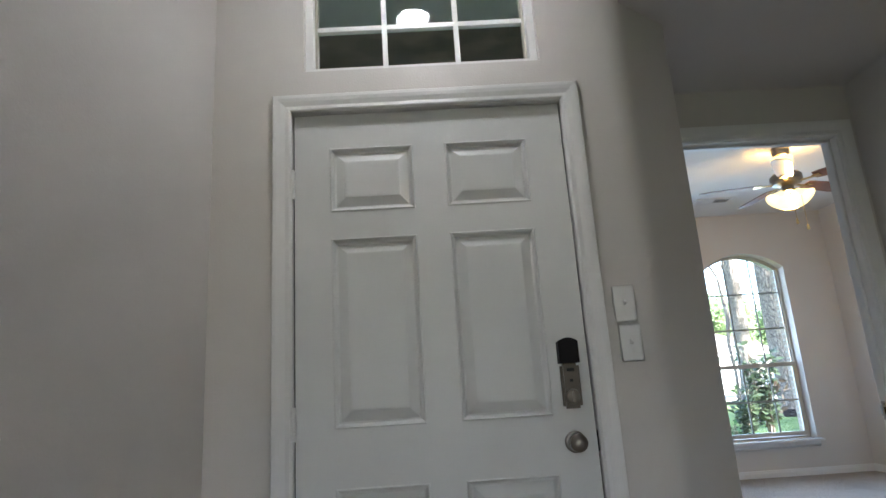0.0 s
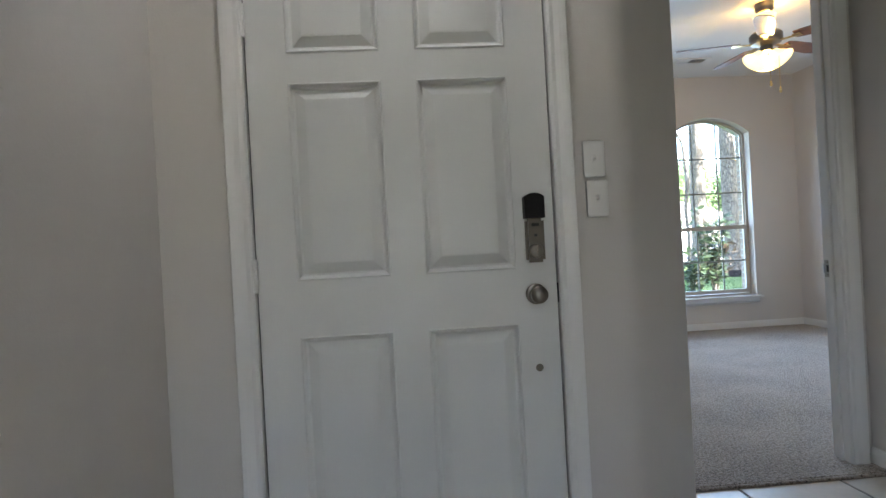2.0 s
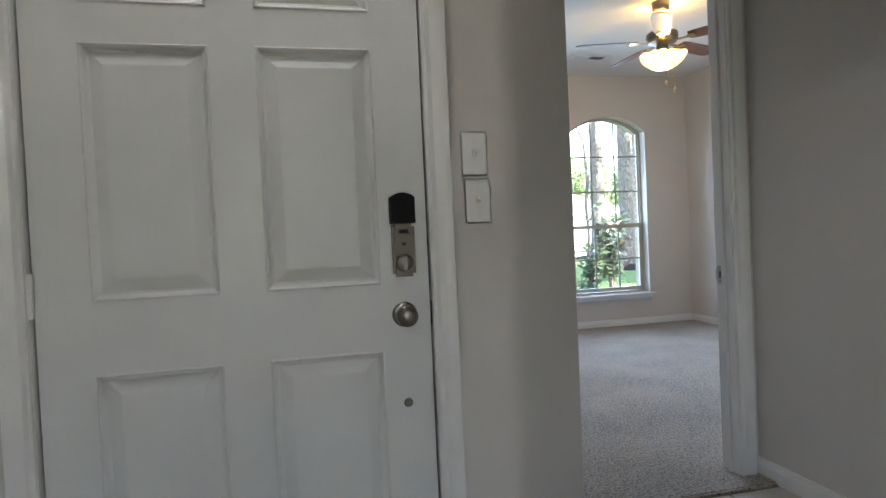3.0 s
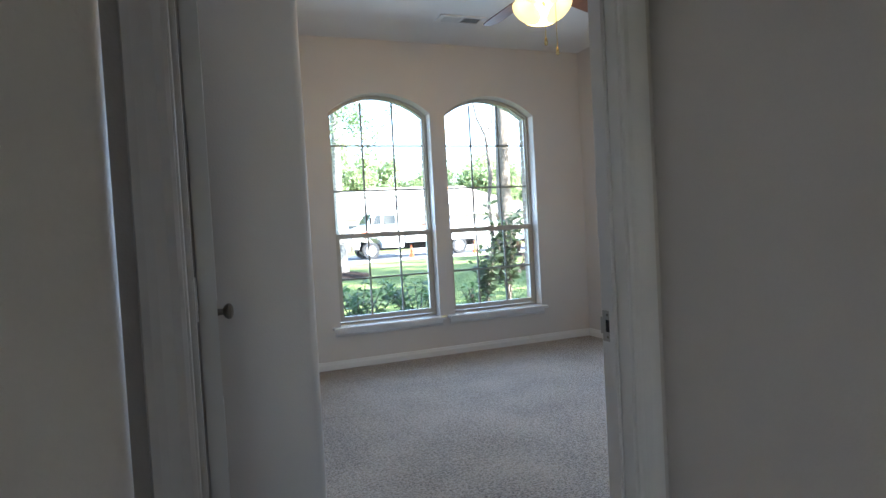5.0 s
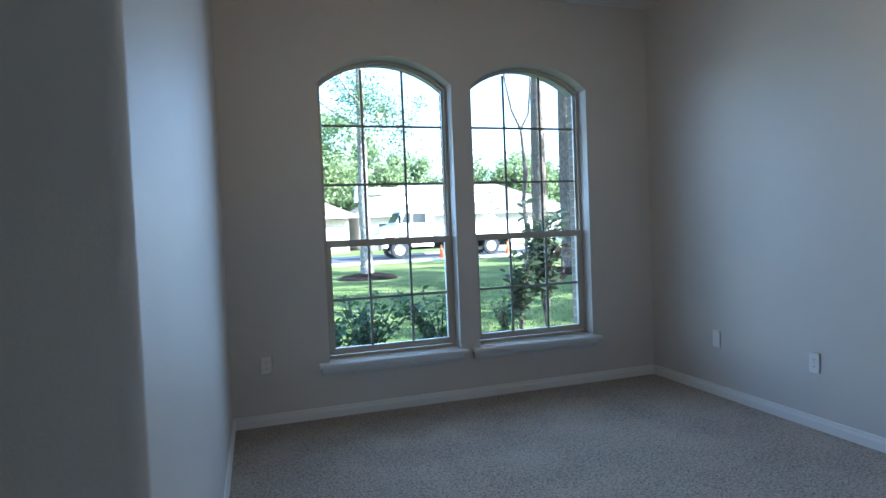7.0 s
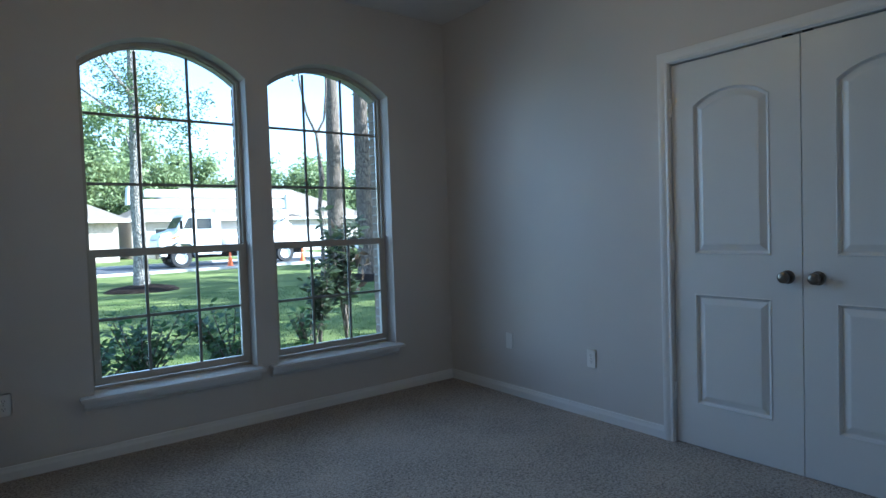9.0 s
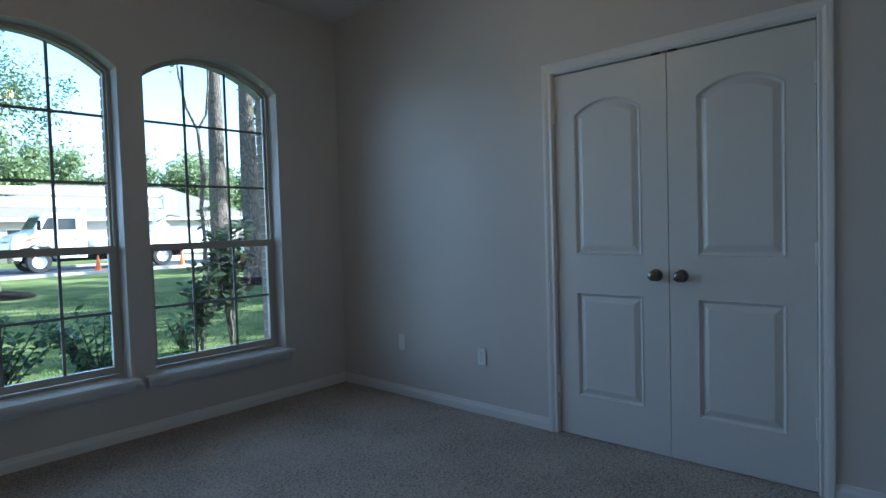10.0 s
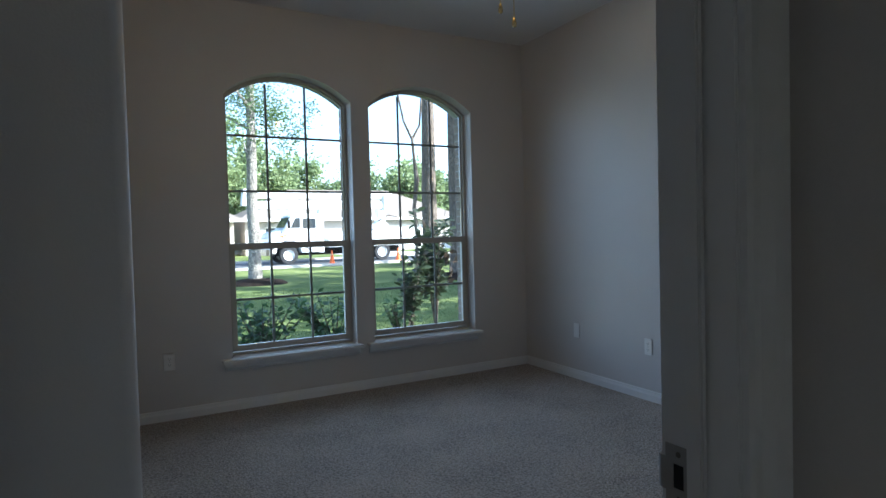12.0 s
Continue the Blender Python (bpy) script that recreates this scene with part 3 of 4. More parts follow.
# closet doors
CX, CM = R1 + 0.012, 5.6875
jambs("door_jamb_closet", "white painted closet door jamb", [(R1 - 0.002, R1 + 0.12, CL0, CL0 + 0.018, 0, CLT), (R1 - 0.002, R1 + 0.12, CL1 - 0.018, CL1, 0, CLT), (R1 - 0.002, R1 + 0.12, CL0 + 0.018, CL1 - 0.018, CLT - 0.018, CLT)], [])
for y in (CM - 0.05, CM + 0.035):
    part("ball_catch", boxes((R1 + 0.006, R1 + 0.030, y, y + 0.04, CLT - 0.0262, CLT - 0.0181), bevel=0.001), M_DARK, bpy.data.objects["door_jamb_closet"], "small dark metal catch")
casing("casing_closet", CL0 + 0.014, CL1 - 0.014, CLT - 0.012, R1, -1, YZ, "white moulded casing round the closet doors")
LW = 0.6335
for name, y, s in (("closet_door", CM + 0.002, 1), ("closet_door", CM - 0.002, -1)):
    c = thing(name, pose(CX, y, 0), "closed white two-panel closet door with arched upper panel", "door", "double closet doors")
    ml = Matrix(((0, 0, 1, 0), (s, 0, 0, 0), (0, 1, 0, 0), (0, 0, 0, 1)))
    door_leaf(c, LW, 0.018, CLT - 0.027, 0.035, [(0.135, LW - 0.115, 0.245, 0.835, 0), (0.135, LW - 0.115, 1.045, 1.89, 0.07)], ml)
    knob(c, "door_knob", (0, s * 0.062, 0.945), (-1, 0, 0), M_NICKEL)
    for z in (0.30, 1.06, 1.83):
        part("hinge", turned([(0, 0), (0.009, 0), (0.009, 0.095), (0, 0.095)], 12, Matrix.Translation((-0.010, s * (LW + 0.003), z - 0.0475))), M_TRIM, c, "white painted hinge")


# baseboards
def baseboard(name, a, b, normal):
    """A moulded white board from a to b on the floor, standing off the wall along normal."""
    a, b, n = Vector((*a, 0)), Vector((*b, 0)), Vector((*normal, 0)).normalized()
    prof = [(0, 0), (0.013, 0), (0.013, 0.055), (0.009, 0.068), (0.007, 0.082), (0, 0.084)]
    bm = bmesh.new()
    rings = [[bm.verts.new(p + n * d + Vector((0, 0, z))) for d, z in prof] for p in (a, b)]
    for i in range(len(prof)):
        j = (i + 1) % len(prof)
        bm.faces.new((rings[0][i], rings[0][j], rings[1][j], rings[1][i]))
    for r in rings:
        bm.faces.new(r)
    return setting(name, bm, M_TRIM, "white moulded baseboard along the wall", "baseboard")


baseboard("baseboard_window", (R0 + 0.013, W_IN), (R1 - 0.013, W_IN), (0, -1))
baseboard("baseboard_closet_a", (R1, W_IN), (R1, CL1 + 0.046), (-1, 0))
baseboard("baseboard_closet_b", (R1, CL0 - 0.046), (R1, CORNER + 0.006), (-1, 0))
baseboard("baseboard_corner", (R1 - 0.003, CORNER - 0.003), (R1 - 0.465, DW1 + 0.003), (-0.48, 0.877))
baseboard("baseboard_west", (R0, 5.50), (R0, W_IN), (1, 0))
baseboard("baseboard_nook", (0.91, 5.47), (R0 - 0.03, 5.47), (0, -1))
baseboard("baseboard_back", (2.012, DW1), (R1 - 0.48, DW1), (0, 1))
baseboard("baseboard_hall_right", (X_RIGHT, -4.0), (X_RIGHT, DW0), (-1, 0))
baseboard("baseboard_hall_left", (X_LEFT, -4.0), (X_LEFT, Y_FRONT), (1, 0))
baseboard("baseboard_front_a", (X_LEFT + 0.013, Y_FRONT), (-0.52, Y_FRONT), (0, -1))
baseboard("baseboard_front_b", (0.52, Y_FRONT), (0.64, Y_FRONT), (0, -1))
baseboard("baseboard_diagonal", (0.735, 3.735), (0.93, 3.867), (0.57, -0.82))


# ---- electrical plates ----
def wall_plate(name, m, label, kind):
    """A white cover plate in local x, z, front towards -y."""
    t = thing(name, m, label, kind)
    part("plate", boxes((-0.035, 0.035, -0.006, 0, -0.057, 0.057), bevel=0.003), M_PLATE, t)
    if kind == "outlet":
        for z in (-0.02, 0.02):
            r = part("receptacle", plate(bmesh.new(), arched(-0.016, 0.016, z - 0.013, z + 0.008, 0.006, n=6), [], -0.0075, -0.0055, XZ), M_PLATE, t)
            for x in (-0.006, 0.006):
                part("slot", boxes((x - 0.001, x + 0.001, -0.0079, -0.007, z - 0.002, z + 0.006)), M_DARK, r)
            part("ground_hole", boxes((-0.002, 0.002, -0.0079, -0.007, z - 0.009, z - 0.005)), M_DARK, r)
        part("screw", boxes((-0.002, 0.002, -0.007, -0.0055, -0.002, 0.002)), M_NICKEL, t)
    elif kind == "light switch":
        part("toggle_frame", boxes((-0.006, 0.006, -0.0075, -0.0055, -0.013, 0.013)), M_PLATE, t)
        tg = bmesh.new()
        box(tg, -0.0035, 0.0035, -0.02, -0.005, -0.006, 0.006, bevel=0.001)
        bmesh.ops.rotate(tg, verts=tg.verts, cent=(0, -0.006, 0), matrix=Matrix.Rotation(radians(-30), 3, "X"))
        part("toggle", tg, M_PLATE, t)
        for z in (-0.03, 0.03):
            part("screw", turned([(0, 0.001), (0.003, 0.0005), (0.003, 0), (0, 0)], 10, Matrix.Translation((0, -0.006, z)) @ Matrix.Rotation(radians(90), 4, "X")), M_PLATE, t)
    elif kind == "cable plate":
        part("jack", turned([(0, 0.006), (0.005, 0.006), (0.006, 0), (0, 0)], 12, Matrix.Translation((0, -0.006, 0)) @ Matrix.Rotation(radians(90), 4, "X")), M_PLATE, t)
    return t


wall_plate("light_switch", pose(0.583, Y_FRONT, 1.332), "white single toggle switch plate beside the front door", "light switch")
wall_plate("light_switch", pose(0.588, Y_FRONT, 1.210), "white single toggle switch plate under another one", "light switch")
wall_plate("outlet", pose(1.568, W_IN, 0.40), "white duplex outlet low on the window wall", "outlet")
wall_plate("blank_plate", pose(R1, 7.616, 0.40, 0, 0, -90), "white blank cover plate low on the closet wall", "cover plate")
wall_plate("outlet", pose(R1 - 0.047, CORNER - 0.0252, 0.355, 0, 0, -151.2), "white duplex outlet on the diagonal corner wall", "outlet")
wall_plate("outlet", pose(R1, 6.887, 0.385, 0, 0, -90), "white duplex outlet low on the closet wall", "outlet")


# ---- ceiling fixtures ----
def blade_mesh():
    """One fan blade along +x with rounded tip, slightly pitched."""
    bm = bmesh.new()
    out = [(0.20, -0.050), (0.26, -0.060), (0.55, -0.070), (0.62, -0.062), (0.655, -0.035), (0.66, 0.0), (0.655, 0.035), (0.62, 0.062), (0.55, 0.070), (0.26, 0.060), (0.20, 0.050)]
    plate(bm, out, [], -0.003, 0.003, Matrix.Rotation(radians(-12), 4, "X"))
    return bm


fan = thing("ceiling_fan", Matrix.Translation(FAN) @ Matrix.Rotation(radians(FAN_TURN), 4, "Z"), "ceiling fan with five reddish wood blades and lit glass shades", "ceiling fan")
smooth(part("canopy", turned([(0, 0.03), (0.068, 0.03), (0.068, 0), (0.066, -0.02), (0.05, -0.042), (0.022, -0.05), (0.018, -0.06), (0, -0.06)], 32), M_NICKEL, fan, "satin nickel ceiling canopy"), 35)
part("downrod", turned([(0.013, -0.055), (0.013, -0.20)], 16), M_NICKEL, fan)
smooth(part("motor_housing", turned([(0, -0.185), (0.07, -0.185), (0.10, -0.195), (0.118, -0.215), (0.118, -0.262), (0.105, -0.28), (0.07, -0.29), (0.045, -0.30), (0.045, -0.33), (0, -0.33)], 40), M_NICKEL, fan, "satin nickel motor housing"), 35)
smooth(part("bowl_rim", turned([(0.045, -0.33), (0.055, -0.334), (0.055, -0.346), (0.04, -0.350), (0, -0.350)], 32), M_BRASS, fan, "brass fitter ring"), 35)
BELL = [(0.028, 0.0), (0.034, -0.018), (0.052, -0.045), (0.070, -0.072), (0.088, -0.092), (0.092, -0.096), (0.088, -0.094), (0.066, -0.070), (0.030, -0.018), (0.0, -0.012)]
for deg in (-195, -75, 45):
    mb = Matrix.Rotation(radians(deg), 4, "Z") @ Matrix.Translation((0.050, 0, -0.352)) @ Matrix.Rotation(radians(-38), 4, "Y")
    smooth(part("glass_shade", turned(BELL, 32, mb), M_BOWL, fan, "lit frosted glass bell shade"), 60).visible_shadow = False
    part("lamp_holder", turned([(0, 0.012), (0.020, 0.010), (0.029, 0.0), (0.029, -0.012), (0, -0.012)], 20, mb), M_BRASS, fan)
mu = Matrix.Translation((0, 0, -0.205))
smooth(part("glass_shade", turned([(0.018, 0.004), (0.052, 0.004), (0.057, 0.02), (0.082, 0.148), (0.078, 0.148), (0.053, 0.02), (0.018, 0.012)], 32, mu), M_BOWL, fan, "lit up-facing tapered glass shade"), 60).visible_shadow = False
part("lamp_holder", turned([(0, -0.022), (0.03, -0.018), (0.05, -0.004), (0.058, 0.006), (0, 0.006)], 20, mu), M_BRASS, fan)
for i in range(5):
    m = Matrix.Rotation(2 * math.pi * i / 5, 4, "Z")
    arm = boxes((0.09, 0.235, -0.018, 0.018, -0.281, -0.275), (0.19, 0.245, -0.038, 0.038, -0.279, -0.273), bevel=0.002)
    bmesh.ops.transform(arm, matrix=m, verts=arm.verts)
    part("blade_arm", arm, M_BRASS, fan, "brass blade arm")
    bm = blade_mesh()
    bmesh.ops.transform(bm, matrix=m @ Matrix.Translation((0, 0, -0.268)), verts=bm.verts)
    part("blade", bm, M_WOOD, fan, "reddish-brown wooden blade")
for x, y, drop in ((-0.05, -0.06, 0.585), (0.02, -0.085, 0.635)):
    ch = part("pull_chain", turned([(0.0024, -0.35), (0.0024, -drop)], 6, Matrix.Translation((x, y, 0))), M_BRASS, fan)
    smooth(part("pull_fob", turned([(0, -drop), (0.005, -drop - 0.004), (0.011, -drop - 0.03), (0.009, -drop - 0.044), (0, -drop - 0.05)], 12, Matrix.Translation((x, y, 0))), M_BRASS, ch, "brass pull fob"))
bulb("fan_light", (FAN.x, FAN.y, FAN.z - 0.372), 1.1, (1.0, 0.68, 0.28), 0.03)
bulb("fan_uplight", (FAN.x + 0.04, FAN.y, FAN.z - 0.13), 0.5, (1.0, 0.62, 0.20), 0.015)

vent = thing("ceiling_vent", pose(2.965, 7.665, H), "white metal supply register with dark louvres", "vent")
part("frame", plate(bmesh.new(), rect(-0.20, 0.20, -0.085, 0.085), [rect(-0.16, -0.012, -0.055, 0.055), rect(0.012, 0.16, -0.055, 0.055)], -0.008, 0.0, XY), M_CEIL, vent)
part("backing", boxes((-0.165, 0.165, -0.06, 0.06, -0.0012, -0.0002)), M_MUNTIN, vent)
for s0 in (-0.16, 0.012):
    for i in range(7):
        x = s0 + 0.012 + i * 0.021
        bm = boxes((-0.008, 0.008, -0.055, 0.055, -0.0006, 0.0006))
        bmesh.ops.transform(bm, matrix=Matrix.Translation((x, 0, -0.0075)) @ Matrix.Rotation(radians(38 if s0 < 0 else -38), 4, "Y"), verts=bm.verts)
        part("slat", bm, M_CEIL, vent)

can = thing("recessed_light", Matrix.Translation(CAN), "lit round recessed ceiling light with white trim", "ceiling light", "recessed hall lights")
smooth(part("trim_ring", turned([(0.083, 0.001), (0.098, 0.0), (0.097, -0.005), (0.08, -0.004), (0.079, 0.05), (0.079, 0.11), (0, 0.11), (0, 0.114), (0.083, 0.114), (0.083, 0.001)], 40), M_TRIM, can), 35)
smooth(part("bulb", turned([(0, -0.010), (0.022, -0.007), (0.042, 0.006), (0.052, 0.026), (0.05, 0.045), (0.03, 0.08), (0, 0.10)], 32), M_LAMP, can, "glowing frosted flood bulb"), 60)
# added fill copies of the entry can, out of view
copy_thing(can, Matrix.Translation(FILL_CAN_REAR))
copy_thing(can, Matrix.Translation(FILL_CAN_END))

# carpet edge between tile and carpet
setting("threshold", boxes((0.865, 2.04, 4.328, 4.347, -0.002, 0.010), bevel=0.003), M_CARPET, "folded carpet edge at the doorway", "trim")

# ---- outside ----
G = -0.35
setting("ground", boxes((-150, 150, -120, 220, G - 1.0, G)), M_LAWN, "sunlit green lawn with tree shadows", "lawn")
setting("road", boxes((-150, 150, 32.6, 40.2, G - 0.5, G + 0.004)), M_ASPHALT, "grey asphalt residential street", "street")
for nm, y in (("kerb_near", 32.35), ("kerb_far", 40.2)):
    setting(nm, boxes((-150, 150, y, y + 0.25, G - 0.3, G + 0.12), bevel=0.03), M_CONCRETE, "pale concrete kerb along the street", "kerb")
setting("driveway_far", boxes((16.0, 22.0, 40.45, 53.9, G - 0.5, G + 0.008)), M_CONCRETE, "pale concrete driveway across the street", "driveway")

# brick skin of this house, with the window reveals
bx0, bx1 = R0 - 0.25, 6.2
setting("brick_backing", plate(bmesh.new(), rect(bx0, bx1, G, 3.0), [arched(a - 0.008, b + 0.008, SILL - 0.01, SPRING, RISE) for a, b in WIN], W_IN + 0.162, W_IN + 0.29, XZ), M_MORTAR, "mortar of the brick front", "wall")
setting("roof_own", boxes((-3.2, 8, -6, 9.0, 3.0, 3.2)), M_ROOF, "flat underside of this house's roof", "roof")
setting("porch_wall", boxes((-1.0, 1.2, 8.2, 8.4, 2.1, 3.0), (-1.0, -0.8, 3.85, 8.4, G, 3.0), (-1.0, 1.2, 3.82, 8.4, 2.95, 3.0)), M_BRICK, "shaded brick walls of the front porch", "wall")
setting("porch_floor", boxes((-1.0, 1.2, 3.82, 8.6, G, -0.03)), M_CONCRETE, "pale concrete porch floor", "floor")
setting("foundation", boxes((-0.9, 4.7, -4.1, 8.3, G - 0.2, -0.13)), M_CONCRETE, "concrete house slab", "foundation")


# ---- garden and street ----
rng = random.Random(7)


def leaves(bm, centre, radii, count, size, seed, squash=1.0, clumps=14):
    """Many small bent leaves in uneven clumps round a centre."""
    r = random.Random(seed)
    cs = []
    for _ in range(clumps):
        v = Vector((r.gauss(0, 1), r.gauss(0, 1), r.gauss(0, 1))).normalized() * (r.random() ** 0.45)
        cs.append((Vector((v.x * radii[0], v.y * radii[1], v.z * radii[2])), r.uniform(0.22, 0.45)))
    for _ in range(count):
        c, k = cs[r.randrange(clumps)]
        v = Vector((r.gauss(0, 0.5), r.gauss(0, 0.5), r.gauss(0, 0.5)))
        p = Vector(centre) + c + Vector((v.x * radii[0], v.y * radii[1], v.z * radii[2])) * k
        q = Euler((r.uniform(0, 6.3), r.uniform(0, 6.3), r.uniform(0, 6.3))).to_matrix()
        s = size * r.uniform(0.6, 1.3)
        pts = [Vector((0, -s, 0)), Vector((s * 0.45, 0, s * 0.15 * squash)), Vector((0, s, 0)), Vector((-s * 0.45, 0, s * 0.15 * squash))]
        vs = [bm.verts.new(p + q @ w) for w in pts]
        bm.faces.new(vs[:3])
        bm.faces.new((vs[0], vs[2], vs[3]))
    return bm


def limb(bm, points, n=9):
    """A tapered, slightly crooked tube through (x, y, z, radius)."""
    rings = []
    for i, (x, y, z, r) in enumerate(points):
        a, b = Vector(points[max(0, i - 1)][:3]), Vector(points[min(len(points) - 1, i + 1)][:3])
        q = Vector((0, 0, 1)).rotation_difference((b - a).normalized()).to_matrix()
        ring = []
        for k in range(n):
            w = r * (1 + 0.10 * noise.noise(Vector((x + k * 1.7, y, z * 2))))
            ring.append(bm.verts.new(Vector((x, y, z)) + q @ Vector((w * math.cos(6.2832 * k / n), w * math.sin(6.2832 * k / n), 0))))
        rings.append(ring)
    for a, b in zip(rings, rings[1:]):
        for k in range(n):
            bm.faces.new((a[k], a[(k + 1) % n], b[(k + 1) % n], b[k]))
    bm.faces.new(rings[-1])
    return bm


def trunk(height, r0, r1, lean=0.0, seed=0, steps=18):
    r = random.Random(seed)
    pts, x, y = [], 0.0, 0.0
    for i in range(steps + 1):
        f = i / steps
        x += r.uniform(-1, 1) * 0.025 + lean * height / steps
        y += r.uniform(-1, 1) * 0.025
        flare = 1 + 0.28 * math.exp(-f * 22)
        pts.append((x, y, f * height, (r0 + (r1 - r0) * f) * flare))
    return pts


def tree(name, x, y, height, r0, bark, label, crown, seed, lean=0.0, limbs=6, leaf=M_LEAF, leaf_size=0.13, low=0.35):
    t = thing(name, pose(x, y, G), label, "tree")
    r = random.Random(seed)
    pts = trunk(height, r0, r0 * 0.35, lean, seed)
    bm = limb(bmesh.new(), pts)
    smooth(part("trunk", bm, bark, t), 80)
    for i in range(limbs):
        k = int(len(pts) * (low + (0.95 - low) * i / limbs))
        px, py, pz, pr = pts[k]
        a = r.uniform(0, 6.28)
        ln = r.uniform(1.4, 3.0)
        bb = limb(bmesh.new(), [(px, py, pz, pr * 0.45), (px + math.cos(a) * ln * 0.4, py + math.sin(a) * ln * 0.4, pz + ln * 0.22, pr * 0.3), (px + math.cos(a) * ln, py + math.sin(a) * ln, pz + ln * 0.65, pr * 0.1)], 6)
        part("limb", bb, bark, t)
    bm = bmesh.new()
    for j, (cx, cy, cz, rx, ry, rz, n) in enumerate(crown):
        leaves(bm, (cx, cy, cz), (rx, ry, rz), n, leaf_size, seed * 31 + j)
    part("crown", bm, leaf, t, "uneven crown of many small leaves")
    return t


tree("tree", 5.1, 24.0, 13.0, 0.20, M_PALEBARK, "slender pale-barked tree with airy crown on the lawn", [(-0.9, 0.3, 6.6, 2.4, 2.0, 2.2, 5200), (0.9, 0, 5.5, 1.2, 1.5, 1.5, 1700), (-1.9, 0.5, 4.4, 1.2, 1.2, 0.9, 1500), (-1.6, 0, 9.4, 2.4, 2.6, 2.2, 3600)], 3, limbs=8, low=0.3, leaf_size=0.055)
tree("pine_tree", 14.5, 29.6, 21.0, 0.40, M_BARK, "tall straight pine with brown scaly bark", [(0, 0, 17, 3.2, 3.2, 3.5, 2500)], 5, leaf_size=0.22, low=0.7)
tree("pine_tree", 11.3, 21.3, 19.0, 0.285, M_BARK, "tall pine with rough grey-brown bark", [(0, 0, 16, 3.0, 3.0, 3.2, 2200), (1.6, 0.6, 6.6, 1.2, 1.2, 1.7, 2600)], 6, leaf_size=0.09, low=0.7)
young = thing("young_tree", pose(9.3, 20.5, G), "thin crooked forked young tree with few leaves", "tree")
smooth(part("trunk", limb(bmesh.new(), [(0, 0, 0, 0.075), (0.05, 0, 1.4, 0.055), (-0.02, 0, 2.3, 0.055), (0.10, 0, 3.2, 0.085), (0.02, 0, 3.9, 0.05), (-0.02, 0, 4.5, 0.05)], 8), M_BARK, young), 80)
part("limb", limb(bmesh.new(), [(-0.02, 0, 4.45, 0.045), (-0.30, 0, 5.0, 0.035), (-0.44, 0.1, 5.9, 0.03), (-0.58, 0.1, 7.6, 0.02)], 7), M_BARK, young)
part("limb", limb(bmesh.new(), [(-0.02, 0, 4.45, 0.045), (0.24, 0, 4.9, 0.035), (0.34, 0, 5.8, 0.03), (0.38, 0, 7.6, 0.02)], 7), M_BARK, young)
part("crown", leaves(bmesh.new(), (-0.5, 0, 7.0), (0.7, 0.6, 0.7), 260, 0.08, 12), M_LEAF, young, "few thin leaves")
# trees added outside the windows' view, placed so their shadows band the lawn
for x, y, h, sd in ((24, 22, 14, 8), (16.5, 15.5, 9.5, 10), (31, 30, 15, 9), (18.5, 9.5, 11, 14), (23, 12.0, 13, 15), (14.0, 8.6, 10, 16), (16.0, 12.0, 10, 17), (20.5, 15.5, 12, 18)):
    tree("shade_tree", x, y, h, 0.3, M_BARK, "leafy unseen tree added to cast shade on the lawn", [(0, 0, h * 0.62, 3.2, 1.9, 2.2, 1800), (1, 1.6, h * 0.85, 2.4, 1.5, 1.6, 1000)], sd, leaf_size=0.2)


def mulch(x, y, r, label):
    bm = bmesh.new()
    n = 28
    rings = []
    for k, (f, z) in enumerate(((1.0, 0.0), (0.8, 0.10), (0.4, 0.17), (0.0, 0.20))):
        if f == 0:
            rings.append([bm.verts.new((0, 0, z))])
        else:
            rings.append([bm.verts.new((r * f * (1 + 0.13 * noise.noise(Vector((i * 0.6, k, x)))) * math.cos(6.2832 * i / n), r * f * math.sin(6.2832 * i / n), z)) for i in range(n)])
    for a, b in zip(rings, rings[1:]):
        for i in range(n):
            j = (i + 1) % n
            bm.faces.new((a[i], a[j], b[j], b[i]) if len(b) > 1 else (a[i], a[j], b[0]))
    ob = part("mulch_ring", bm, M_MULCH)
    ob.location = (x, y, G)
    smooth(ob, 80)
    return tagged(ob, label, "mulch", kind="stuff")


mulch(5.1, 24.0, 1.05, "dark brown mulch round the tree base")
mulch(14.5, 29.6, 1.3, "dark brown mulch round the pine base")
mulch(11.3, 21.3, 1.2, "dark brown mulch round the pine base")


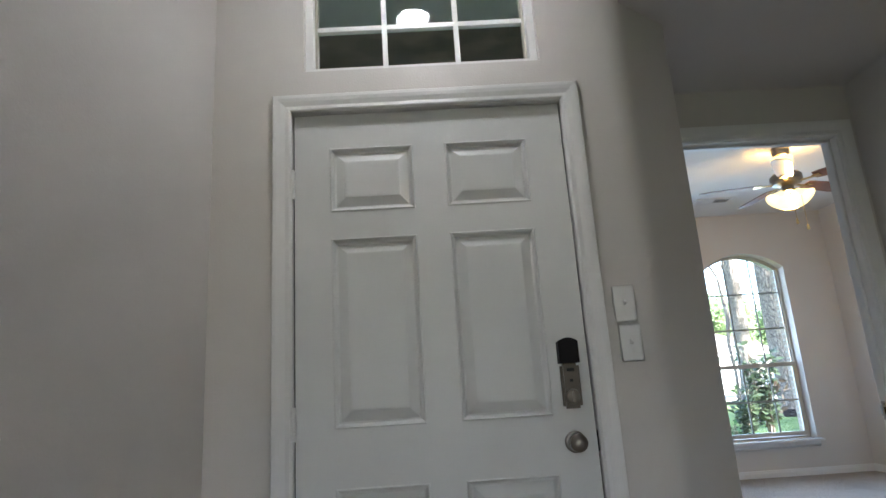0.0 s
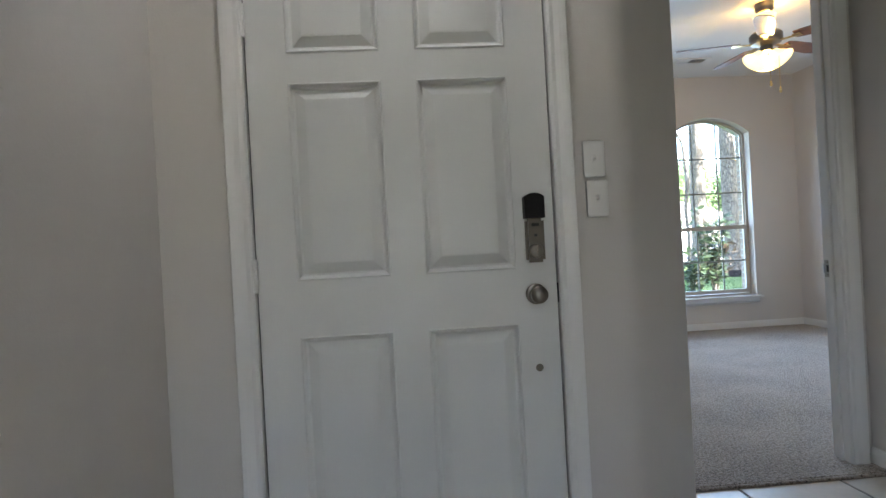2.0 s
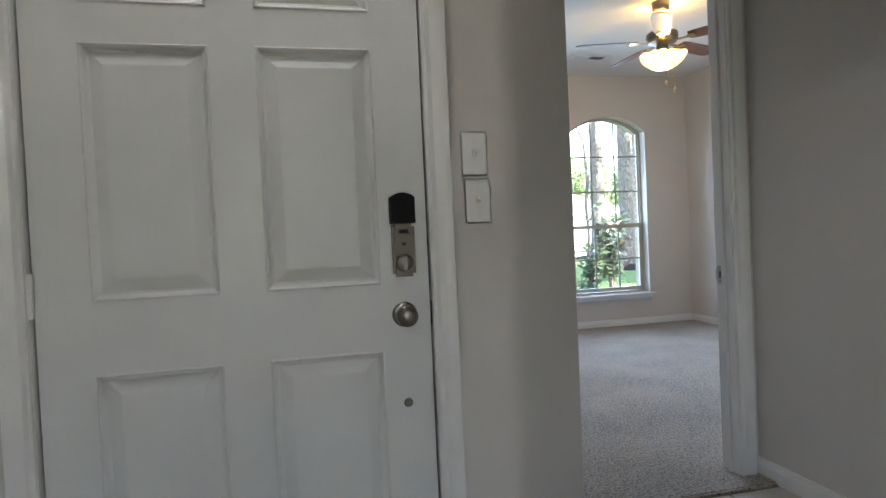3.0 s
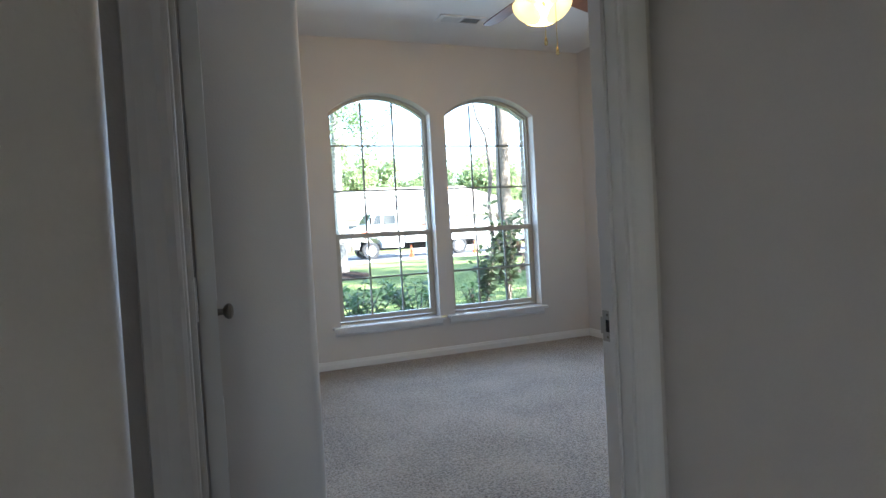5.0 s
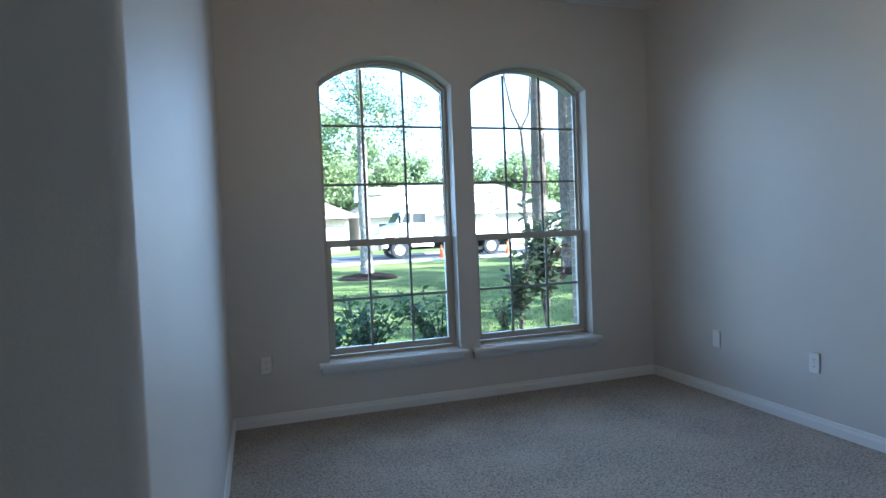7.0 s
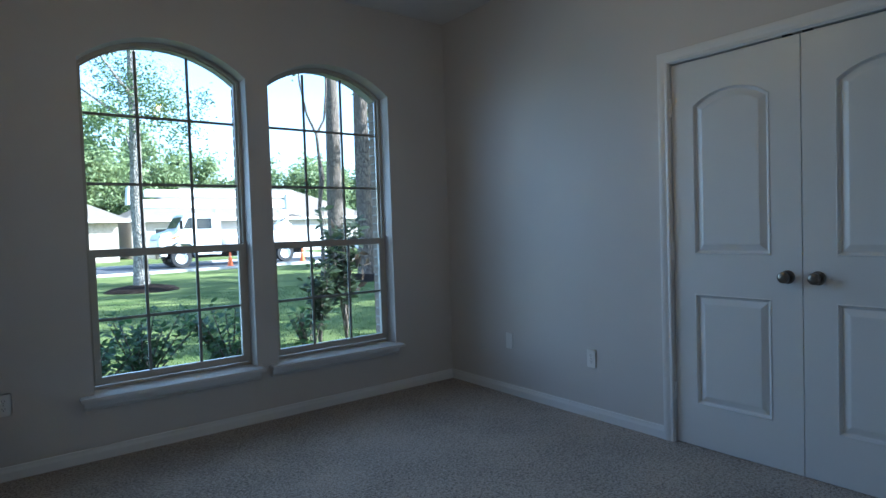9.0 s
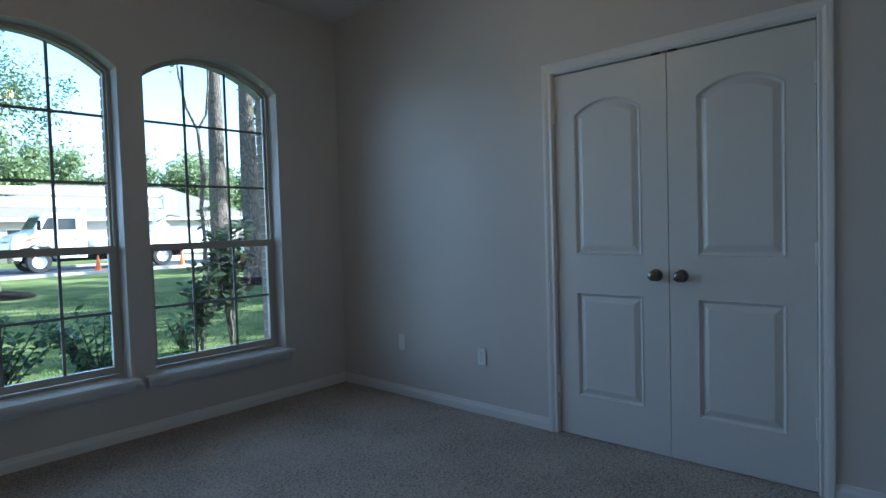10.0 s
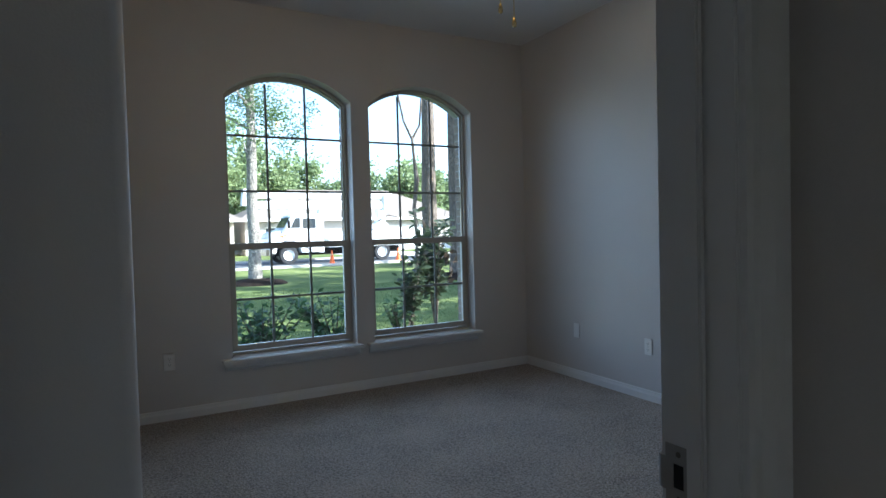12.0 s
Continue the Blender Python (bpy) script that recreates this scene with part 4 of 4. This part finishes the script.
def shrub(x, y, height, spread, stems, count, size, seed, label, leaf=M_LEAF2, dry=0):
    t = thing("shrub", pose(x, y, G), label, "shrub", "shrubs under the windows")
    r = random.Random(seed)
    lf = bmesh.new()
    for i in range(stems):
        a, k = r.uniform(0, 6.28), r.uniform(0.25, 1)
        top = Vector((math.cos(a) * spread * k, math.sin(a) * spread * k, height * r.uniform(0.72, 1.0)))
        mid = Vector((top.x * 0.35, top.y * 0.35, top.z * 0.5))
        part("stem", limb(bmesh.new(), [(0, 0, 0, 0.012), (*mid, 0.009), (*top, 0.004)], 5), M_BARK, t)
        for _ in range(count // stems):
            f = r.uniform(0.35, 1.02)
            p = mid.lerp(top, (f - 0.5) * 2) if f > 0.5 else mid * (f * 2)
            d = Euler((r.uniform(-0.6, 0.9), r.uniform(-0.5, 0.5), r.uniform(0, 6.28))).to_matrix()
            s = size * r.uniform(0.65, 1.2)
            out = [(0, 0.0, 0), (0.30, 0.35, 0.05), (0.33, 0.65, 0.06), (0, 1.05, -0.03), (-0.33, 0.65, 0.06), (-0.30, 0.35, 0.05)]
            vs = [lf.verts.new(p + d @ (Vector((u, v + 0.2, w)) * s)) for u, v, w in out]
            for tri in ((0, 1, 2), (0, 2, 3), (0, 3, 4), (0, 4, 5)):
                lf.faces.new([vs[q] for q in tri])
    part("foliage", lf, leaf, t, "glossy pointed leaves")
    if dry:
        part("dry_foliage", leaves(bmesh.new(), (0.05, 0, height * 0.55), (spread * 0.8, spread * 0.8, height * 0.3), dry, size * 0.7, seed + 5, clumps=6), M_DRY, t, "drooping dead brown leaves")
    return t


for i, (x, y, h, sp, n) in enumerate(((2.15, 10.4, 0.66, 0.46, 430), (2.62, 10.6, 0.90, 0.56, 560), (3.48, 10.7, 0.88, 0.54, 500), (4.3, 10.6, 0.74, 0.24, 130))):
    shrub(x, y, h, sp, 15, n, 0.082, 50 + i, "dark green broad-leaved shrub under the window")
shrub(5.45, 11.9, 2.0, 0.42, 13, 430, 0.14, 70, "tall sparse shrub with drooping dark leaves", M_LEAF3, 40)
shrub(5.0, 11.8, 1.25, 0.32, 9, 330, 0.13, 71, "sparse shrub with drooping dark leaves", M_LEAF3)

# grass blades near the house, where single tufts show
verts, faces = [], []
for _ in range(52000):
    x, y = rng.uniform(0.5, 13), 9.2 + rng.random() ** 1.8 * 12
    a, h, w = rng.uniform(0, 6.28), rng.uniform(0.018, 0.042), 0.007
    dx, dy, k = math.cos(a) * w, math.sin(a) * w, rng.uniform(1.0, 4.5)
    verts += [(x - dx, y - dy, G), (x + dx, y + dy, G), (x + dy * k, y - dx * k, G + h)]
    faces.append((len(verts) - 3, len(verts) - 2, len(verts) - 1))
turf = bpy.data.meshes.new("grass")
turf.from_pydata(verts, [], faces)
turf.materials.append(M_GRASS)
tagged(new("grass", turf), "short green lawn grass in front of the house", "grass", kind="stuff")


# ---- service truck ----
def wheel(t, x, y, r=0.5, w=0.3):
    m = Matrix.Translation((x, y, r)) @ Matrix.Rotation(radians(90), 4, "X")
    a = part("wheel", turned([(r * 0.58, -w / 2), (r * 0.95, -w / 2), (r, -w * 0.35), (r, w * 0.35), (r * 0.95, w / 2), (r * 0.58, w / 2)], 32, m), M_TYRE, t, "black rubber tyre")
    part("rim", turned([(0, w * 0.40), (r * 0.2, w * 0.40), (r * 0.24, w * 0.2), (r * 0.5, w * 0.25), (r * 0.58, w / 2), (r * 0.6, w / 2), (r * 0.6, -w / 2), (0, -w / 2)], 24, m), M_WHITE, a, "white steel rim")


truck = thing("utility_truck", pose(8.1, 37.2, G), "white utility bucket truck parked along the street", "truck")
hood = plate(bmesh.new(), [(0, 0.75), (0.0, 1.45), (0.12, 1.72), (0.85, 1.95), (1.22, 2.62), (1.4, 2.74), (2.95, 2.76), (3.05, 2.65), (3.05, 0.6), (1.75, 0.6), (1.7, 0.95), (1.5, 1.2), (0.75, 1.22), (0.45, 1.0), (0.38, 0.6), (0.1, 0.6)], [], -1.1, 1.1, XZ)
bmesh.ops.bevel(hood, geom=hood.edges[:], offset=0.04, segments=1, affect="EDGES")
part("cab", hood, M_WHITE, truck, "white cab with sloping hood")
for y in (-1.106, 1.1):
    part("side_window", plate(bmesh.new(), [(1.18, 1.98), (1.45, 2.52), (1.72, 2.55), (1.72, 1.98)], [], y, y + 0.006, XZ), M_DARKGLASS, truck)
    part("side_window", plate(bmesh.new(), [(1.86, 1.95), (1.86, 2.5), (2.6, 2.5), (2.6, 1.95)], [], y, y + 0.006, XZ), M_DARKGLASS, truck)
part("windscreen", plate(bmesh.new(), [(0.90, 2.0), (1.20, 2.55), (1.18, 2.57), (0.87, 2.02)], [], -0.95, 0.95, XZ), M_DARKGLASS, truck, "blue-tinted raked windscreen")
part("mirror", boxes((1.0, 1.12, -1.38, -1.2, 1.95, 2.4), (1.04, 1.08, -1.3, -1.08, 2.1, 2.14), bevel=0.02), M_BLACK, truck)
part("door_handle", boxes((2.45, 2.6, -1.13, -1.1, 1.45, 1.5), bevel=0.008), M_BLACK, truck)
part("bumper", boxes((-0.16, 0.02, -1.15, 1.15, 0.5, 0.85), bevel=0.03), M_NICKEL, truck)
part("headlight", boxes((-0.03, 0.06, -1.0, -0.7, 1.1, 1.32), bevel=0.02), M_PLATE, truck)
part("marker_stripe", plate(bmesh.new(), [(0.55, 1.55), (1.1, 1.68), (1.1, 1.6), (0.6, 1.48)], [], -1.108, -1.1, XZ), M_CONE, truck, "small dark orange mark on the hood side")
part("service_body", boxes((3.3, 8.0, -1.15, 1.15, 0.85, 1.75), bevel=0.03), M_WHITE, truck, "white service body with lockers")
for i in range(4):
    part("locker_door", boxes((3.42 + i * 1.15, 4.5 + i * 1.15, -1.168, -1.15, 1.12 if i == 2 else 0.95, 1.68), bevel=0.005), M_WHITE, truck)
part("chassis", boxes((0.4, 7.9, -0.5, 0.5, 0.45, 0.82)), M_BLACK, truck)
part("boom_rest", boxes((3.08, 3.26, -0.35, 0.35, 0.85, 3.02), bevel=0.02), M_WHITE, truck, "white upright rest behind the cab")
part("turntable", turned([(0.5, 1.75), (0.5, 2.1), (0.32, 2.25), (0.32, 2.95), (0, 2.95)], 20, Matrix.Translation((6.9, 0, 0))), M_WHITE, truck)
for z0, z1, x0, x1 in ((3.06, 3.5, -0.6, 7.4), (3.64, 4.02, -0.3, 7.6)):
    part("boom", boxes((x0, x1, -0.24, 0.24, z0, z1), bevel=0.03), M_WHITE, truck, "white folded boom arm")
part("boom_knuckle", boxes((7.0, 7.75, -0.34, 0.34, 2.75, 3.95), bevel=0.08), M_PLATE, truck, "pale grey boom knuckle")
part("hose", limb(bmesh.new(), [(6.6, -0.4, 2.3, 0.03), (7.3, -0.45, 2.65, 0.03), (7.9, -0.4, 2.5, 0.03)], 6), M_BLACK, truck)
part("bucket", plate(bmesh.new(), [(-0.5, 3.25), (-1.15, 3.25), (-1.08, 4.15), (-0.55, 4.15)], [], -0.36, 0.36, XZ), M_WHITE, truck, "white lift bucket")
part("cable_reel", turned([(0, -0.2), (0.3, -0.2), (0.3, -0.15), (0.14, -0.15), (0.14, 0.15), (0.3, 0.15), (0.3, 0.2), (0, 0.2)], 20, Matrix.Translation((5.2, -0.6, 2.05)) @ Matrix.Rotation(radians(90), 4, "X")), M_BLACK, truck)
for x in (1.06, 6.55):
    for y in (-0.98, 0.98):
        wheel(truck, x, y)

car = thing("parked_van", pose(19.6, 37.0, G), "white van parked along the street", "van")
part("body", plate(bmesh.new(), [(0, 0.5), (0.05, 1.0), (1.0, 1.2), (1.7, 1.95), (5.0, 2.0), (5.15, 0.5)], [], -0.95, 0.95, XZ), M_WHITE, car)
part("side_window", plate(bmesh.new(), [(1.4, 1.3), (1.85, 1.85), (4.6, 1.88), (4.6, 1.3)], [], -0.956, -0.95, XZ), M_DARKGLASS, car)
for x in (0.95, 4.1):
    for y in (-0.82, 0.82):
        wheel(car, x, y, 0.34, 0.22)


def cone(x, y):
    t = thing("traffic_cone", pose(x, y, G + 0.004), "orange traffic cone standing on the street edge", "traffic cone", "traffic cones")
    part("base", boxes((-0.18, 0.18, -0.18, 0.18, 0, 0.04), bevel=0.01), M_CONE, t)
    part("cone", turned([(0.14, 0.04), (0.03, 0.72), (0, 0.72)], 20), M_CONE, t)
    part("collar", turned([(0.088, 0.36), (0.064, 0.51), (0.060, 0.51), (0.084, 0.36)], 20), M_PLATE, t, "white reflective collar")


for x, y in ((11.06, 34.5), (14.94, 34.5)):
    cone(x, y)


# ---- houses across the street ----
def house(name, x, y, w, d, wall_h, ridge, wall_mat, label, garage=True):
    t = thing(name, pose(x, y, G), label, "house")
    openings = [rect(w * 0.08, w * 0.08 + 1.4, 0.9, 2.3), rect(w * 0.24, w * 0.24 + 1.4, 0.9, 2.3), rect(w * 0.42, w * 0.42 + 1.0, 0.05, 2.15)]
    part("wall", plate(bmesh.new(), rect(0, w, 0, wall_h), openings, 0, 0.2, XZ), wall_mat, t)
    part("wall", boxes((0, 0.2, 0.2, d, 0, wall_h), (w - 0.2, w, 0.2, d, 0, wall_h), (0.2, w - 0.2, d - 0.2, d, 0, wall_h)), wall_mat, t)
    for o in openings[:2]:
        wn_ = part("window", plate(bmesh.new(), o, [[(u + (0.07 if u == o[0][0] else -0.07), v + (0.07 if v == o[0][1] else -0.07)) for u, v in o]], 0.05, 0.12, XZ), M_TRIM, t)
        part("pane", plate(bmesh.new(), o, [], 0.12, 0.13, XZ), M_DARKGLASS, wn_)
    part("door", boxes((openings[2][0][0], openings[2][1][0], 0.08, 0.13, 0.05, 2.15)), M_WOOD, t, "brown front door")
    if garage:
        part("garage_door", boxes((w * 0.62, w * 0.62 + 4.8, -0.04, 0.0, 0.02, 2.3)), M_TRIM, t, "white garage door")
    o = 0.6
    rf = bmesh.new()
    v = [rf.verts.new(p) for p in ((-o, -o, wall_h), (w + o, -o, wall_h), (w + o, d + o, wall_h), (-o, d + o, wall_h), (d * 0.45, d / 2, ridge), (w - d * 0.45, d / 2, ridge))]
    for f in ((0, 1, 5, 4), (1, 2, 5), (2, 3, 4, 5), (3, 0, 4), (3, 2, 1, 0)):
        rf.faces.new([v[i] for i in f])
    part("roof", rf, M_ROOFPALE, t, "sun-bleached shingle roof")
    part("fascia", boxes((-o, w + o, -o - 0.03, -o, wall_h - 0.2, wall_h + 0.02)), M_TRIM, t)
    return t


house("house", -9.5, 50, 18, 10, 2.9, 5.6, M_BRICKPALE, "single-storey pale brick house across the street")
house("house", 10, 54, 20, 11, 3.0, 5.9, M_SIDING, "single-storey white house with garage across the street")
house("house", 36, 56, 18, 10, 2.9, 5.6, M_BRICKPALE, "single-storey tan brick house across the street")

# far trees
for i in range(19):
    x = -34 + i * 5.4 + rng.uniform(-2, 2)
    y = 74 + rng.uniform(-3, 14)
    h = rng.uniform(11, 15)
    t = thing("far_tree", pose(x, y, G), "distant leafy green tree behind the houses", "tree", "trees behind the houses")
    part("trunk", limb(bmesh.new(), trunk(h * 0.7, 0.3, 0.12, 0, i, 6), 6), M_BARK, t)
    bm = bmesh.new()
    leaves(bm, (0, 0, h * 0.55), (4.8, 3.6, h * 0.40), 8600, 0.27, 200 + i, clumps=34)
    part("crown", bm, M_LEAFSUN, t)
for x, y, h in ((-3.5, 47.5, 7.0), (1.0, 49.0, 6.0), (-9, 46, 8)):
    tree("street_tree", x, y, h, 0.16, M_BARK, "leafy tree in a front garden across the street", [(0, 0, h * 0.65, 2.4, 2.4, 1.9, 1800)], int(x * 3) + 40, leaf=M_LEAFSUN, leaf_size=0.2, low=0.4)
crown = thing("oak_tree", pose(7.5, 60, G), "broad green oak rising behind the street", "tree")
part("trunk", limb(bmesh.new(), trunk(8, 0.4, 0.2, 0, 77, 8), 8), M_BARK, crown)
bm = bmesh.new()
leaves(bm, (0, 0, 9), (6, 4, 4), 6500, 0.26, 901, clumps=28)
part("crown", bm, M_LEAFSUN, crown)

# bricks of the window reveals, single pieces
brick_shapes = []
for sx in (0.195, 0.092):
    b = bmesh.new()
    box(b, -sx / 2, sx / 2, -0.064, 0.064, -0.0285, 0.0285, bevel=0.003)
    me = bpy.data.meshes.new("brick")
    bmesh.ops.recalc_face_normals(b, faces=b.faces)
    b.to_mesh(me)
    b.free()
    me.materials.append(M_BRICK)
    brick_shapes.append(me)
skin = bpy.data.objects["brick_backing"]
pier = WIN[1][0] - WIN[0][1] - 0.006
b = bmesh.new()
box(b, -pier / 2, pier / 2, -0.064, 0.064, -0.0285, 0.0285, bevel=0.003)
me = bpy.data.meshes.new("brick")
bmesh.ops.recalc_face_normals(b, faces=b.faces)
b.to_mesh(me)
b.free()
me.materials.append(M_BRICK)
brick_shapes.append(me)
for k in range(29):
    z = SILL + 0.02 + k * 0.0665
    half = k % 2
    w = (0.195, 0.092)[half]
    for shape, x in ((half, WIN[0][0] - 0.003 - w / 2), (2, (WIN[0][1] + WIN[1][0]) / 2), (half, WIN[1][1] + 0.003 + w / 2)):
        ob = new("brick", brick_shapes[shape])
        ob.parent = skin
        ob.location = (x, W_IN + 0.162 + 0.070, z)

# floor tiles of the hall, single pieces
b = bmesh.new()
box(b, -0.2225, 0.2225, -0.2225, 0.2225, -0.008, 0.0, bevel=0.0015)
me = bpy.data.meshes.new("tile")
bmesh.ops.recalc_face_normals(b, faces=b.faces)
b.to_mesh(me)
b.free()
me.materials.append(M_TILE)
hall = bpy.data.objects["floor_tile_hall"]
for i in range(-5, 2):
    for j in range(-18, 0):
        ob = new("tile", me)
        ob.parent = hall
        ob.location = (1.342 + 0.228 + i * 0.456, 4.555 + j * 0.456, 0)
